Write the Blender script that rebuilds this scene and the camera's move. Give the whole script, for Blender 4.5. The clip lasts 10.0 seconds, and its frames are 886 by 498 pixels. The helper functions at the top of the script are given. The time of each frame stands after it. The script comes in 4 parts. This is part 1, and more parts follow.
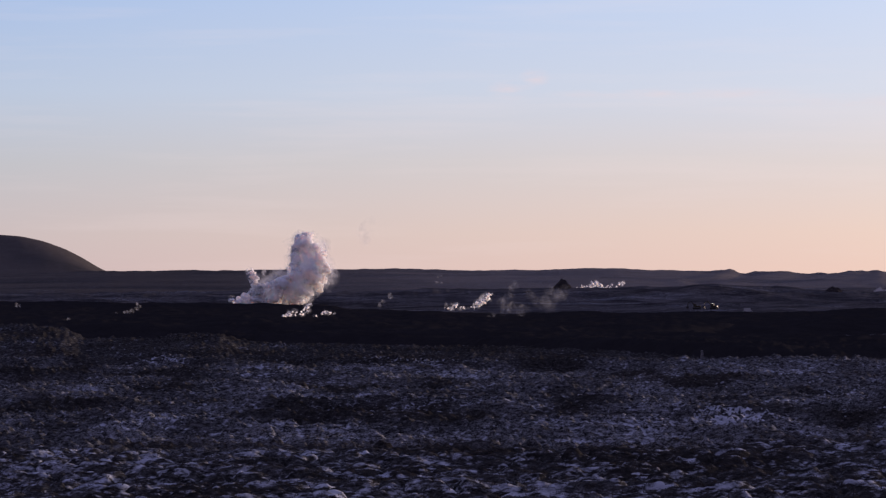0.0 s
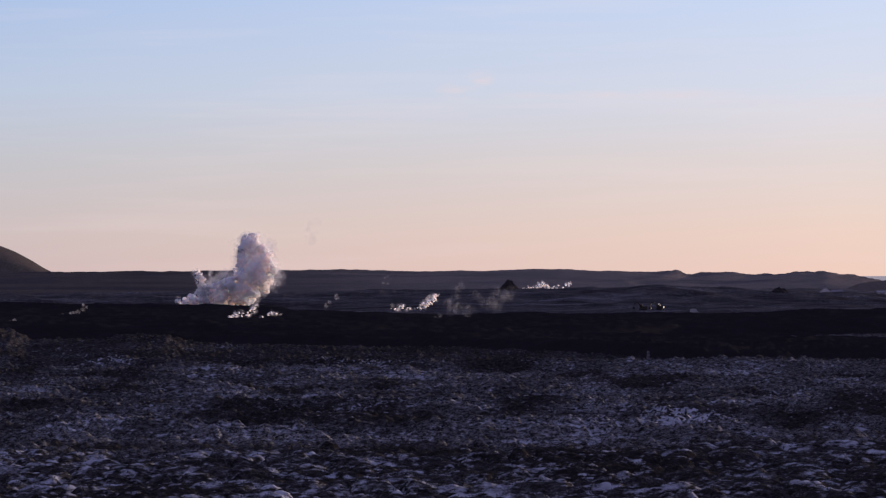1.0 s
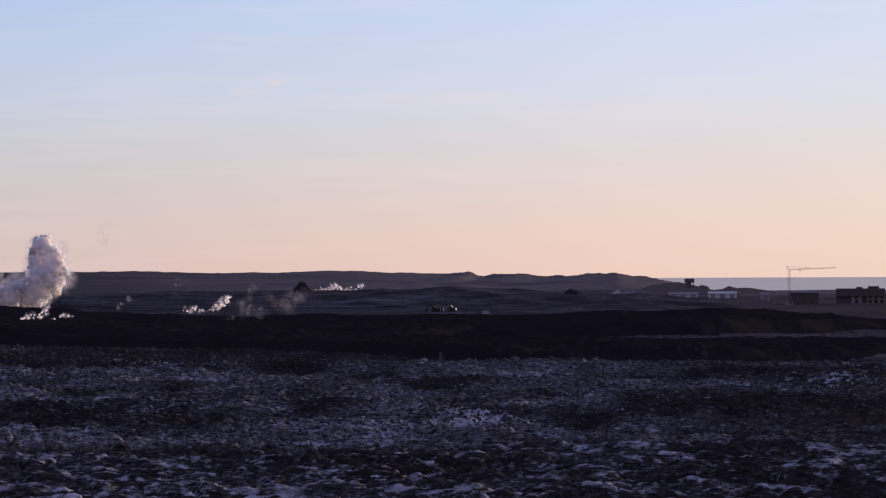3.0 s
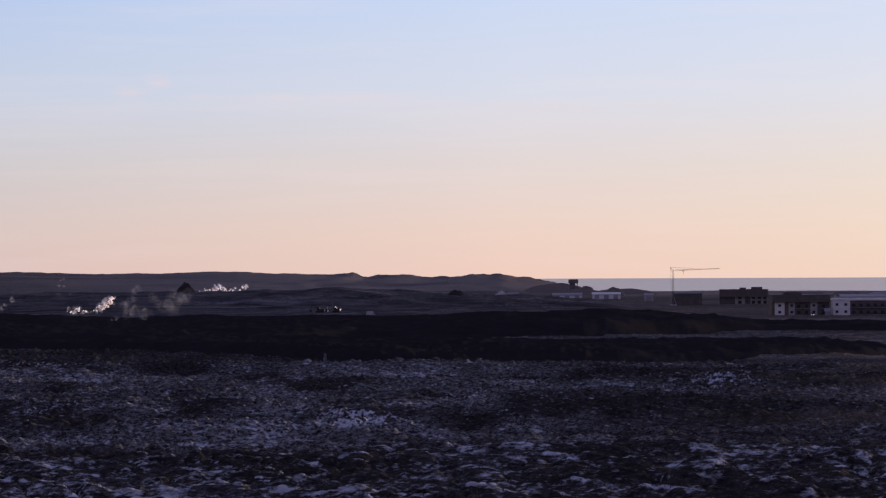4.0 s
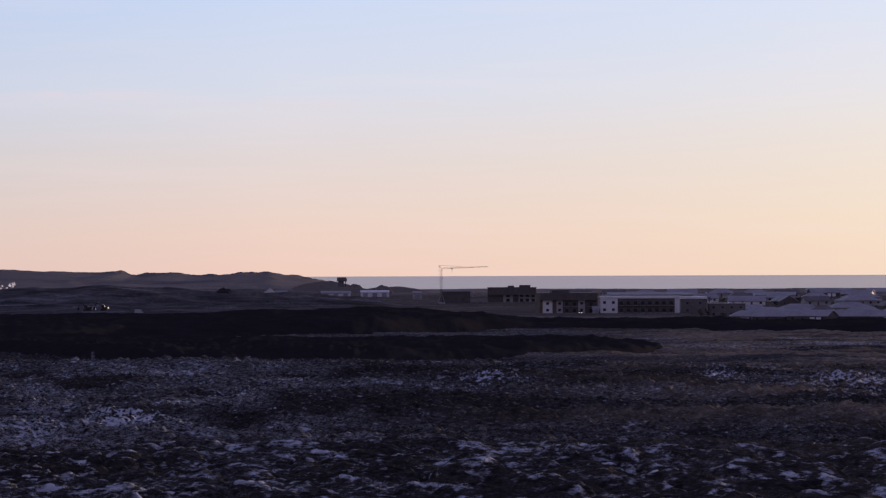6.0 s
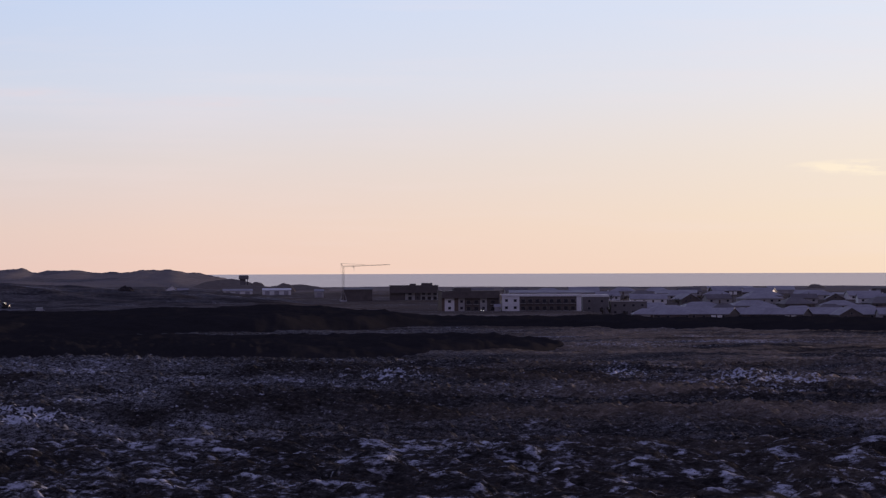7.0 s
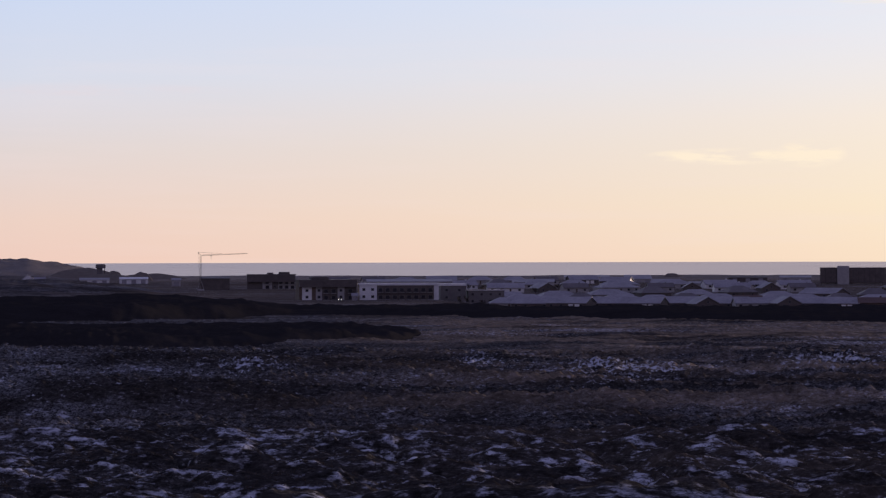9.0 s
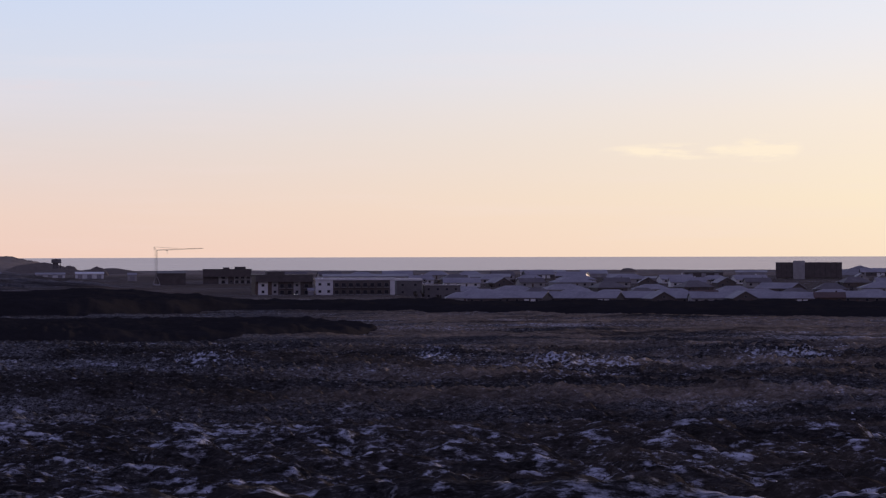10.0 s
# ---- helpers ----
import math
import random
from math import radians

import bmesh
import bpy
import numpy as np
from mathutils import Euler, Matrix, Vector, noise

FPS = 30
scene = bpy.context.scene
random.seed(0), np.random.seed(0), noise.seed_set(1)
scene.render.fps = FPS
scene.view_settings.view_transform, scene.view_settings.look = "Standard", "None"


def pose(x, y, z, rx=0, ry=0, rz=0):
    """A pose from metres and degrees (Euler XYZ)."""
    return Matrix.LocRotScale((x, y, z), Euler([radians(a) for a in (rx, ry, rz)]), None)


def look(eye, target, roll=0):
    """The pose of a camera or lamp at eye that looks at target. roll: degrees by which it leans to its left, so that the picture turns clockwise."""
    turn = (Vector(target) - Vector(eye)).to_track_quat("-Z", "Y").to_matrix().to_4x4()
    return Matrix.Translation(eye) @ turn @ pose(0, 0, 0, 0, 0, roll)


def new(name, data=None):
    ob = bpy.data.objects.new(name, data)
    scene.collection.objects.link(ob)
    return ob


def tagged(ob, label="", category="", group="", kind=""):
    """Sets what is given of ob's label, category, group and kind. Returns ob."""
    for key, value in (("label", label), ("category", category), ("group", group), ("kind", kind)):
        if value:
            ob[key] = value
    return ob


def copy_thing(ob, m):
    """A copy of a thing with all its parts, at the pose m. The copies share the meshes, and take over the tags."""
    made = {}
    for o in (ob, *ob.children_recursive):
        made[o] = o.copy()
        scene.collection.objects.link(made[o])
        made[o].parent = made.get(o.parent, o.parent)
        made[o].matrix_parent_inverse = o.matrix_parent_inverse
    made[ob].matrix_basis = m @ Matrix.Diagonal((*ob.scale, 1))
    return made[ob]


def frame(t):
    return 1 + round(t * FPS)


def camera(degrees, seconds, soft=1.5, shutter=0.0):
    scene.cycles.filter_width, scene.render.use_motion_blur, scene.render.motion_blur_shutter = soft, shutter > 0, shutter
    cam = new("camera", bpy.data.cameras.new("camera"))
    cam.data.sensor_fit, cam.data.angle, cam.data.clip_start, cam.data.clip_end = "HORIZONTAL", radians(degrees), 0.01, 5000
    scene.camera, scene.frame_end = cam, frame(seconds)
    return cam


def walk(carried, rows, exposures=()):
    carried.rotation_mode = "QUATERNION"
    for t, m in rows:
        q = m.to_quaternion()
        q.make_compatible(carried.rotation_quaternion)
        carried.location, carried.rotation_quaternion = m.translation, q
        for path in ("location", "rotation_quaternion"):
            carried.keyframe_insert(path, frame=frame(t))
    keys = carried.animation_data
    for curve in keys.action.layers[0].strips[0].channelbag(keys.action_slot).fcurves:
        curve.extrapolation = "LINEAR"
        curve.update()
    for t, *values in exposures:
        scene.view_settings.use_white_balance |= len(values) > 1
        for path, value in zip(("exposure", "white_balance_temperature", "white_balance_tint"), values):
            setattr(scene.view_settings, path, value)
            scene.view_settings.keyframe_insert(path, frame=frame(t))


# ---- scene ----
# One long-lens pan from a hillside over a snow-flecked lava plain, past fresh lava and steam, to a harbour town and the sea.
# Sea level is z = 0; the tripod stands still at z = EYE.
EYE = 40.0
cam = camera(12.0, 10.0, soft=1.3)
ROWS = [  # seconds, yaw, pitch, lean
    (0.0, 6.068, -0.084, 0.255),
    (0.5, 5.760, -0.085, 0.255),
    (1.0, 5.340, -0.076, 0.255),
    (1.5, 4.860, -0.077, 0.252),
    (2.0, 4.192, -0.070, 0.249),
    (2.5, 3.463, -0.068, 0.245),
    (3.0, 2.523, -0.064, 0.245),
    (4.5, 0.165, -0.060, 0.240),
    (5.0, -0.713, -0.066, 0.229),
    (5.5, -1.484, -0.087, 0.219),
    (7.0, -3.529, -0.130, 0.175),
    (7.5, -4.151, -0.176, 0.170),
    (8.0, -4.712, -0.213, 0.159),
    (8.5, -5.091, -0.238, 0.140),
    (9.0, -5.466, -0.285, 0.135),
    (9.5, -5.806, -0.321, 0.125),
    (10.0, -6.063, -0.357, 0.125),
]
walk(cam, [(t, pose(0, 0, EYE, 90 + pitch, lean, yaw)) for t, yaw, pitch, lean in ROWS])

# ---- light ----
SUN_BEARING, SUN_HEIGHT = 34.0, 1.4  # degrees to the right of north, degrees up


def node(tree, kind, **sockets):
    n = tree.nodes.new(kind)
    for key, value in sockets.items():
        n.inputs[key.replace("_", " ")].default_value = value
    return n


def math_node(tree, op, a, b=None, clamp=False):
    n = tree.nodes.new("ShaderNodeMath")
    n.operation, n.use_clamp = op, clamp
    for i, v in enumerate((a, b)):
        if v is None:
            continue
        if isinstance(v, (int, float)):
            n.inputs[i].default_value = v
        else:
            tree.links.new(v, n.inputs[i])
    return n.outputs[0]


def ramp_node(tree, fac, stops, smooth=False):
    n = tree.nodes.new("ShaderNodeValToRGB")
    n.color_ramp.interpolation = "EASE" if smooth else "LINEAR"
    els = n.color_ramp.elements
    while len(els) < len(stops):
        els.new(0.5)
    for el, (p, c) in zip(els, stops):
        el.position = p
        el.color = (*c, 1) if len(c) == 3 else c
    tree.links.new(fac, n.inputs[0])
    return n.outputs[0]


def mix_node(tree, fac, a, b, blend="MIX"):
    n = tree.nodes.new("ShaderNodeMix")
    n.data_type, n.blend_type = "RGBA", blend
    for sock, v in ((n.inputs[0], fac), (n.inputs[6], a), (n.inputs[7], b)):
        if isinstance(v, (int, float)):
            sock.default_value = v
        elif isinstance(v, tuple):
            sock.default_value = (*v, 1)
        else:
            tree.links.new(v, sock)
    return n.outputs[2]


def srgb(r, g, b):
    return tuple((c / 255 / 12.92) if c <= 10 else ((c / 255 + 0.055) / 1.055) ** 2.4 for c in (r, g, b))


def make_world():
    """A clear dusk sky: pink and peach low down, warmer towards the sun, pale blue above, thin streaks of high cloud."""
    w = bpy.data.worlds.new("sky")
    scene.world = w
    w.use_nodes = True
    t = w.node_tree
    t.nodes.clear()
    co = t.nodes.new("ShaderNodeTexCoord")
    sep = t.nodes.new("ShaderNodeSeparateXYZ")
    t.links.new(co.outputs["Generated"], sep.inputs[0])
    x, y, z = sep.outputs
    up = math_node(t, "DIVIDE", math_node(t, "ADD", z, 0.008), 0.068, clamp=True)
    cool = ramp_node(t, up, [(0.0, srgb(208, 185, 185)), (0.15, srgb(206, 190, 189)), (0.4, srgb(196, 195, 201)), (0.65, srgb(189, 201, 222)), (1.0, srgb(172, 194, 231))])
    mid = ramp_node(t, up, [(0.0, srgb(240, 205, 191)), (0.15, srgb(238, 210, 197)), (0.4, srgb(227, 215, 213)), (0.65, srgb(216, 220, 234)), (1.0, srgb(203, 217, 244))])
    warm = ramp_node(t, up, [(0.0, srgb(253, 230, 200)), (0.2, srgb(255, 237, 206)), (0.5, srgb(253, 238, 220)), (0.75, srgb(243, 238, 238)), (1.0, srgb(233, 238, 249))])
    side = math_node(t, "ARCTAN2", x, y)
    a = math_node(t, "DIVIDE", math_node(t, "ADD", side, 0.21), 0.21, clamp=True)
    b = math_node(t, "POWER", math_node(t, "DIVIDE", math_node(t, "ADD", side, 0.02), 0.26, clamp=True), 1.5)
    low = mix_node(t, b, mix_node(t, a, cool, mid), warm)
    # thin streaks
    mp = t.nodes.new("ShaderNodeMapping")
    mp.inputs["Scale"].default_value = (9, 9, 130)
    t.links.new(co.outputs["Generated"], mp.inputs[0])
    nz = node(t, "ShaderNodeTexNoise", Scale=1.6, Detail=5.0, Roughness=0.55)
    t.links.new(mp.outputs[0], nz.inputs["Vector"])
    streak = ramp_node(t, nz.outputs["Fac"], [(0.5, (0, 0, 0)), (0.75, (1, 1, 1))])
    low = mix_node(t, math_node(t, "MULTIPLY", streak, 0.16), low, srgb(244, 226, 226))
    # single small clouds: bearing, height, half length, half height (radians), strength
    mp2 = t.nodes.new("ShaderNodeMapping")
    mp2.inputs["Scale"].default_value = (75, 75, 420)
    t.links.new(co.outputs["Generated"], mp2.inputs[0])
    curl = node(t, "ShaderNodeTexNoise", Scale=1.0, Detail=6.0, Roughness=0.6)
    t.links.new(mp2.outputs[0], curl.inputs["Vector"])
    for cb, ch, hl, hh, amount in ((0.164, 0.0168, 0.022, 0.0022, 1.0), (0.1825, 0.0174, 0.009, 0.0036, 1.2), (-0.090, 0.0362, 0.0060, 0.0026, 0.2), (-0.084, 0.0390, 0.004, 0.0026, 0.2), (-0.05, 0.0352, 0.034, 0.0016, 0.16),
                                   (0.01, 0.0328, 0.045, 0.0016, 0.12), (0.205, 0.0535, 0.02, 0.0015, 0.5)):
        ex = math_node(t, "POWER", math_node(t, "ABSOLUTE", math_node(t, "DIVIDE", math_node(t, "SUBTRACT", side, cb), hl)), 2.0)
        ey = math_node(t, "POWER", math_node(t, "ABSOLUTE", math_node(t, "DIVIDE", math_node(t, "SUBTRACT", z, ch), hh)), 2.0)
        mask = math_node(t, "SUBTRACT", 1.0, math_node(t, "ADD", ex, ey), clamp=True)
        mask = math_node(t, "MULTIPLY", mask, math_node(t, "MULTIPLY", math_node(t, "SUBTRACT", curl.outputs["Fac"], 0.40, clamp=True), 8.0 * amount), clamp=True)
        low = mix_node(t, mask, low, srgb(255, 238, 214) if cb > 0.1 else srgb(240, 214, 214))
    sky = t.nodes.new("ShaderNodeTexSky")
    sky.sky_type, sky.sun_disc = "NISHITA", False
    sky.sun_elevation, sky.sun_rotation = radians(SUN_HEIGHT), radians(SUN_BEARING)
    sky.air_density, sky.dust_density, sky.ozone_density = 1.0, 0.5, 3.0
    high = mix_node(t, 1.0, sky.outputs[0], (0.15, 0.12, 0.15), "MULTIPLY")
    # away from the sun the lower sky turns violet, the earth's shadow and the pink belt over it
    rim = ramp_node(t, z, [(0.0, (0.30, 0.24, 0.37)), (0.12, (0.44, 0.345, 0.48)), (0.45, (0.28, 0.26, 0.48)), (1.0, (0.15, 0.155, 0.35))])
    high = mix_node(t, 0.65, high, rim)
    rise = math_node(t, "DIVIDE", math_node(t, "SUBTRACT", z, 0.07), 0.5, clamp=True)
    turn = math_node(t, "DIVIDE", math_node(t, "SUBTRACT", 0.75, y), 0.6, clamp=True)
    out = mix_node(t, math_node(t, "MAXIMUM", rise, turn), low, high)
    bg = t.nodes.new("ShaderNodeBackground")
    t.links.new(out, bg.inputs[0])
    bg.inputs[1].default_value = 1.0
    t.links.new(bg.outputs[0], t.nodes.new("ShaderNodeOutputWorld").inputs[0])


make_world()
sun = new("sun", bpy.data.lights.new("sun", "SUN"))
sun.data.energy, sun.data.angle, sun.data.color = 3.6, radians(0.6), (1.0, 0.75, 0.63)
sun.matrix_world = look((400 * math.sin(radians(SUN_BEARING)), 400 * math.cos(radians(SUN_BEARING)), 60 + 400 * math.tan(radians(SUN_HEIGHT))), (0, 0, 60))

# ---- materials ----
MATS = {}


def surface(name, colors, scale, rough=0.8, metal=0.0, bump=0.3, fine=None, dist=0.05, spec=0.3):
    """A surface whose colour wanders between the given ones at a coarse and a fine scale, with relief."""
    if name in MATS:
        return MATS[name]
    m = bpy.data.materials.new(name)
    m.use_nodes = True
    t = m.node_tree
    p = t.nodes["Principled BSDF"]
    co = t.nodes.new("ShaderNodeTexCoord")
    rnd = t.nodes.new("ShaderNodeObjectInfo")
    off = math_node(t, "MULTIPLY", rnd.outputs["Random"], 37.0)
    n1 = node(t, "ShaderNodeTexNoise", Scale=scale, Detail=4.0, Roughness=0.6)
    n2 = node(t, "ShaderNodeTexNoise", Scale=fine or scale * 7, Detail=3.0, Roughness=0.65)
    for n in (n1, n2):
        n.noise_dimensions = "4D"
        t.links.new(co.outputs["Object"], n.inputs["Vector"])
        t.links.new(off, n.inputs["W"])
    f = math_node(t, "ADD", math_node(t, "MULTIPLY", n1.outputs["Fac"], 0.6), math_node(t, "MULTIPLY", n2.outputs["Fac"], 0.4))
    stops = [(0.3 + 0.4 * i / max(1, len(colors) - 1), c) for i, c in enumerate(colors)]
    t.links.new(ramp_node(t, f, stops), p.inputs["Base Color"])
    p.inputs["Roughness"].default_value = rough
    p.inputs["Metallic"].default_value = metal
    p.inputs["Specular IOR Level"].default_value = spec
    if bump:
        b = node(t, "ShaderNodeBump", Strength=bump, Distance=dist)
        t.links.new(n2.outputs["Fac"], b.inputs["Height"])
        t.links.new(b.outputs[0], p.inputs["Normal"])
    MATS[name] = m
    return m


def ground_material():
    """Moss heath, straw grass, old lava and thin snow, laid out by the ground's own cover attributes."""
    m = bpy.data.materials.new("heath")
    m.use_nodes = True
    t = m.node_tree
    p = t.nodes["Principled BSDF"]
    co = t.nodes.new("ShaderNodeTexCoord")

    def noise_at(scale, detail=4.0, rough=0.6):
        n = node(t, "ShaderNodeTexNoise", Scale=scale, Detail=detail, Roughness=rough)
        t.links.new(co.outputs["Object"], n.inputs["Vector"])
        return n.outputs["Fac"]

    def cover(name):
        a = t.nodes.new("ShaderNodeAttribute")
        a.attribute_name = name
        return a.outputs["Fac"]

    fine, mid, broad = noise_at(3.1, 5.0, 0.7), noise_at(0.45), noise_at(0.05)
    # long thin drifts and blades, combed by the wind
    comb = t.nodes.new("ShaderNodeMapping")
    comb.inputs["Rotation"].default_value = (0, radians(-10), radians(14))
    comb.inputs["Scale"].default_value = (1.5, 0.8, 4.5)
    t.links.new(co.outputs["Object"], comb.inputs[0])
    drawn = node(t, "ShaderNodeTexNoise", Scale=1.0, Detail=6.0, Roughness=0.72)
    t.links.new(comb.outputs[0], drawn.inputs["Vector"])
    drawn = drawn.outputs["Fac"]
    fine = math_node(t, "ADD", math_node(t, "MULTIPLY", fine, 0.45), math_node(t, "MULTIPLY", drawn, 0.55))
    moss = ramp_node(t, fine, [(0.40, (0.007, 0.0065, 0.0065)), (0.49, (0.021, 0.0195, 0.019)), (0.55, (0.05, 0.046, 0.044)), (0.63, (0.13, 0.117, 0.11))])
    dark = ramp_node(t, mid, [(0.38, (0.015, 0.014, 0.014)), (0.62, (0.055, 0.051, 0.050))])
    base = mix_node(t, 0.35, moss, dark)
    straw = ramp_node(t, math_node(t, "ADD", math_node(t, "MULTIPLY", fine, 0.5), math_node(t, "MULTIPLY", mid, 0.5)), [(0.38, (0.075, 0.058, 0.044)), (0.5, (0.18, 0.141, 0.105)), (0.62, (0.33, 0.265, 0.20))])
    base = mix_node(t, cover("grass"), base, straw)
    rock = ramp_node(t, math_node(t, "ADD", math_node(t, "MULTIPLY", mid, 0.4), math_node(t, "MULTIPLY", broad, 0.6)), [(0.40, (0.031, 0.029, 0.030)), (0.5, (0.060, 0.055, 0.0555)), (0.60, (0.12, 0.11, 0.108))])
    base = mix_node(t, cover("rock"), base, rock)
    # frost dusting the stones and moss; far off it paints in distance haze
    f = math_node(t, "DIVIDE", math_node(t, "SUBTRACT", math_node(t, "ADD", math_node(t, "MULTIPLY", noise_at(6.5, 4.0, 0.8), 0.5), math_node(t, "MULTIPLY", drawn, 0.5)), 0.46), 0.10, clamp=True)
    base = mix_node(t, math_node(t, "MULTIPLY", f, cover("frost_haze")), base, (0.55, 0.56, 0.60))
    # thin snow: broken up by the fine noise
    s = math_node(t, "ADD", cover("snow"), math_node(t, "MULTIPLY", math_node(t, "SUBTRACT", drawn, 0.5), 2.4))
    s = math_node(t, "ADD", s, math_node(t, "MULTIPLY", math_node(t, "SUBTRACT", fine, 0.5), 0.8))
    s = math_node(t, "ADD", s, math_node(t, "MULTIPLY", math_node(t, "SUBTRACT", mid, 0.5), 0.5))
    s = math_node(t, "DIVIDE", math_node(t, "SUBTRACT", s, 0.32), 0.52, clamp=True)
    # lying thinner and thicker
    thick = ramp_node(t, noise_at(0.9, 3.0, 0.6), [(0.36, (0.5, 0.5, 0.5)), (0.62, (1, 1, 1))])
    s = math_node(t, "MULTIPLY", s, thick)
    snow = ramp_node(t, broad, [(0.35, (0.56, 0.59, 0.70)), (0.65, (0.69, 0.71, 0.79))])
    t.links.new(mix_node(t, math_node(t, "MULTIPLY", s, 0.85), base, snow), p.inputs["Base Color"])
    p.inputs["Roughness"].default_value = 0.85
    p.inputs["Specular IOR Level"].default_value = 0.0
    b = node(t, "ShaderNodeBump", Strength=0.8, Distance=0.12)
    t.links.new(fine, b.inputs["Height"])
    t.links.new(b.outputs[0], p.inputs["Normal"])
    return m


def water_material():
    """Wind-ruffled sea seen at a grazing angle: a broad mirror of the low sky, dulled by its own ripples."""
    m = bpy.data.materials.new("sea_water")
    m.use_nodes = True
    t = m.node_tree
    t.nodes.clear()
    co = t.nodes.new("ShaderNodeTexCoord")
    mp = t.nodes.new("ShaderNodeMapping")
    mp.inputs["Scale"].default_value = (0.004, 0.02, 0.02)
    t.links.new(co.outputs["Object"], mp.inputs[0])
    n = node(t, "ShaderNodeTexNoise", Scale=1.0, Detail=6.0, Roughness=0.6)
    t.links.new(mp.outputs[0], n.inputs["Vector"])
    g = t.nodes.new("ShaderNodeBsdfGlossy")
    g.inputs["Roughness"].default_value = 0.25
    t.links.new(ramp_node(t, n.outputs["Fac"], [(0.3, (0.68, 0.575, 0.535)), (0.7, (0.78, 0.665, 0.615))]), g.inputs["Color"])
    b = node(t, "ShaderNodeBump", Strength=0.08, Distance=0.4)
    n2 = node(t, "ShaderNodeTexNoise", Scale=0.15, Detail=5.0)
    t.links.new(co.outputs["Object"], n2.inputs["Vector"])
    t.links.new(n2.outputs["Fac"], b.inputs["Height"])
    t.links.new(b.outputs[0], g.inputs["Normal"])
    d = t.nodes.new("ShaderNodeBsdfDiffuse")
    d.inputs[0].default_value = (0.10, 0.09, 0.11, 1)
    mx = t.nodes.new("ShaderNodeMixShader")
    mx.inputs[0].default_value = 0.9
    t.links.new(d.outputs[0], mx.inputs[1])
    t.links.new(g.outputs[0], mx.inputs[2])
    t.links.new(mx.outputs[0], t.nodes.new("ShaderNodeOutputMaterial").inputs[0])
    return m


def steam_material(name, density, tint=(0.98, 0.91, 0.87)):
    """Steam: bright, light scatters deep inside it; thin steam has ragged holes."""
    if name in MATS:
        return MATS[name]
    m = bpy.data.materials.new(name)
    m.use_nodes = True
    t = m.node_tree
    p = t.nodes["Principled BSDF"]
    p.inputs["Base Color"].default_value = (*tint, 1)
    p.inputs["Roughness"].default_value = 1.0
    p.inputs["Specular IOR Level"].default_value = 0.0
    if density >= 1:
        p.inputs["Subsurface Weight"].default_value = 1.0
        p.inputs["Subsurface Radius"].default_value = (1.0, 0.82, 0.74)
        p.inputs["Subsurface Scale"].default_value = 22.0
        p.inputs["Subsurface Anisotropy"].default_value = 0.7
    else:
        co = t.nodes.new("ShaderNodeTexCoord")
        n = node(t, "ShaderNodeTexNoise", Scale=0.5, Detail=5.0, Roughness=0.65)
        t.links.new(co.outputs["Object"], n.inputs["Vector"])
        a = math_node(t, "MULTIPLY", math_node(t, "DIVIDE", math_node(t, "SUBTRACT", n.outputs["Fac"], 0.36), 0.30, clamp=True), density)
        soft = t.nodes.new("ShaderNodeAttribute")
        soft.attribute_name = "soft"
        a = math_node(t, "MULTIPLY", a, soft.outputs["Fac"])
        d = t.nodes.new("ShaderNodeBsdfDiffuse")
        d.inputs[0].default_value = (0.88, 0.90, 0.96, 1)
        tr = t.nodes.new("ShaderNodeBsdfTranslucent")
        tr.inputs[0].default_value = (0.84, 0.86, 0.94, 1)
        both, thin = t.nodes.new("ShaderNodeMixShader"), t.nodes.new("ShaderNodeMixShader")
        both.inputs[0].default_value = 0.55
        t.links.new(d.outputs[0], both.inputs[1])
        t.links.new(tr.outputs[0], both.inputs[2])
        t.links.new(a, thin.inputs[0])
        t.links.new(t.nodes.new("ShaderNodeBsdfTransparent").outputs[0], thin.inputs[1])
        t.links.new(both.outputs[0], thin.inputs[2])
        t.links.new(thin.outputs[0], t.nodes["Material Output"].inputs[0])
    MATS[name] = m
    return m


HEATH = ground_material()
WATER = water_material()
LAVA = surface("fresh_lava", [(0.020, 0.0185, 0.020), (0.026, 0.0242, 0.026), (0.034, 0.0315, 0.034)], 0.12, 0.9, bump=0.4, fine=0.9, dist=0.4, spec=0.0)
OLD_LAVA = surface("old_lava", [(0.022, 0.020, 0.021), (0.045, 0.040, 0.040), (0.08, 0.07, 0.068)], 0.2, 0.9, bump=0.5, fine=1.3, dist=0.4, spec=0.0)

# ---- the lie of the land ----
# Plan by arc and range: u counts 7459 to the radian along the arc round the tripod, u = 1574 lies due north; d is the range in metres.
ARC, NORTH = 7459.0, 1574.0


def spot(u, d):
    b = (u - NORTH) / ARC
    return d * math.sin(b), d * math.cos(b)


def level(k, d):
    """The height that stands k / ARC of its range below the sea's rim."""
    return EYE - (k + 61) * d / ARC


_ang = np.random.RandomState(3).uniform(0, 2 * math.pi, 4096)
GX, GY = np.cos(_ang), np.sin(_ang)


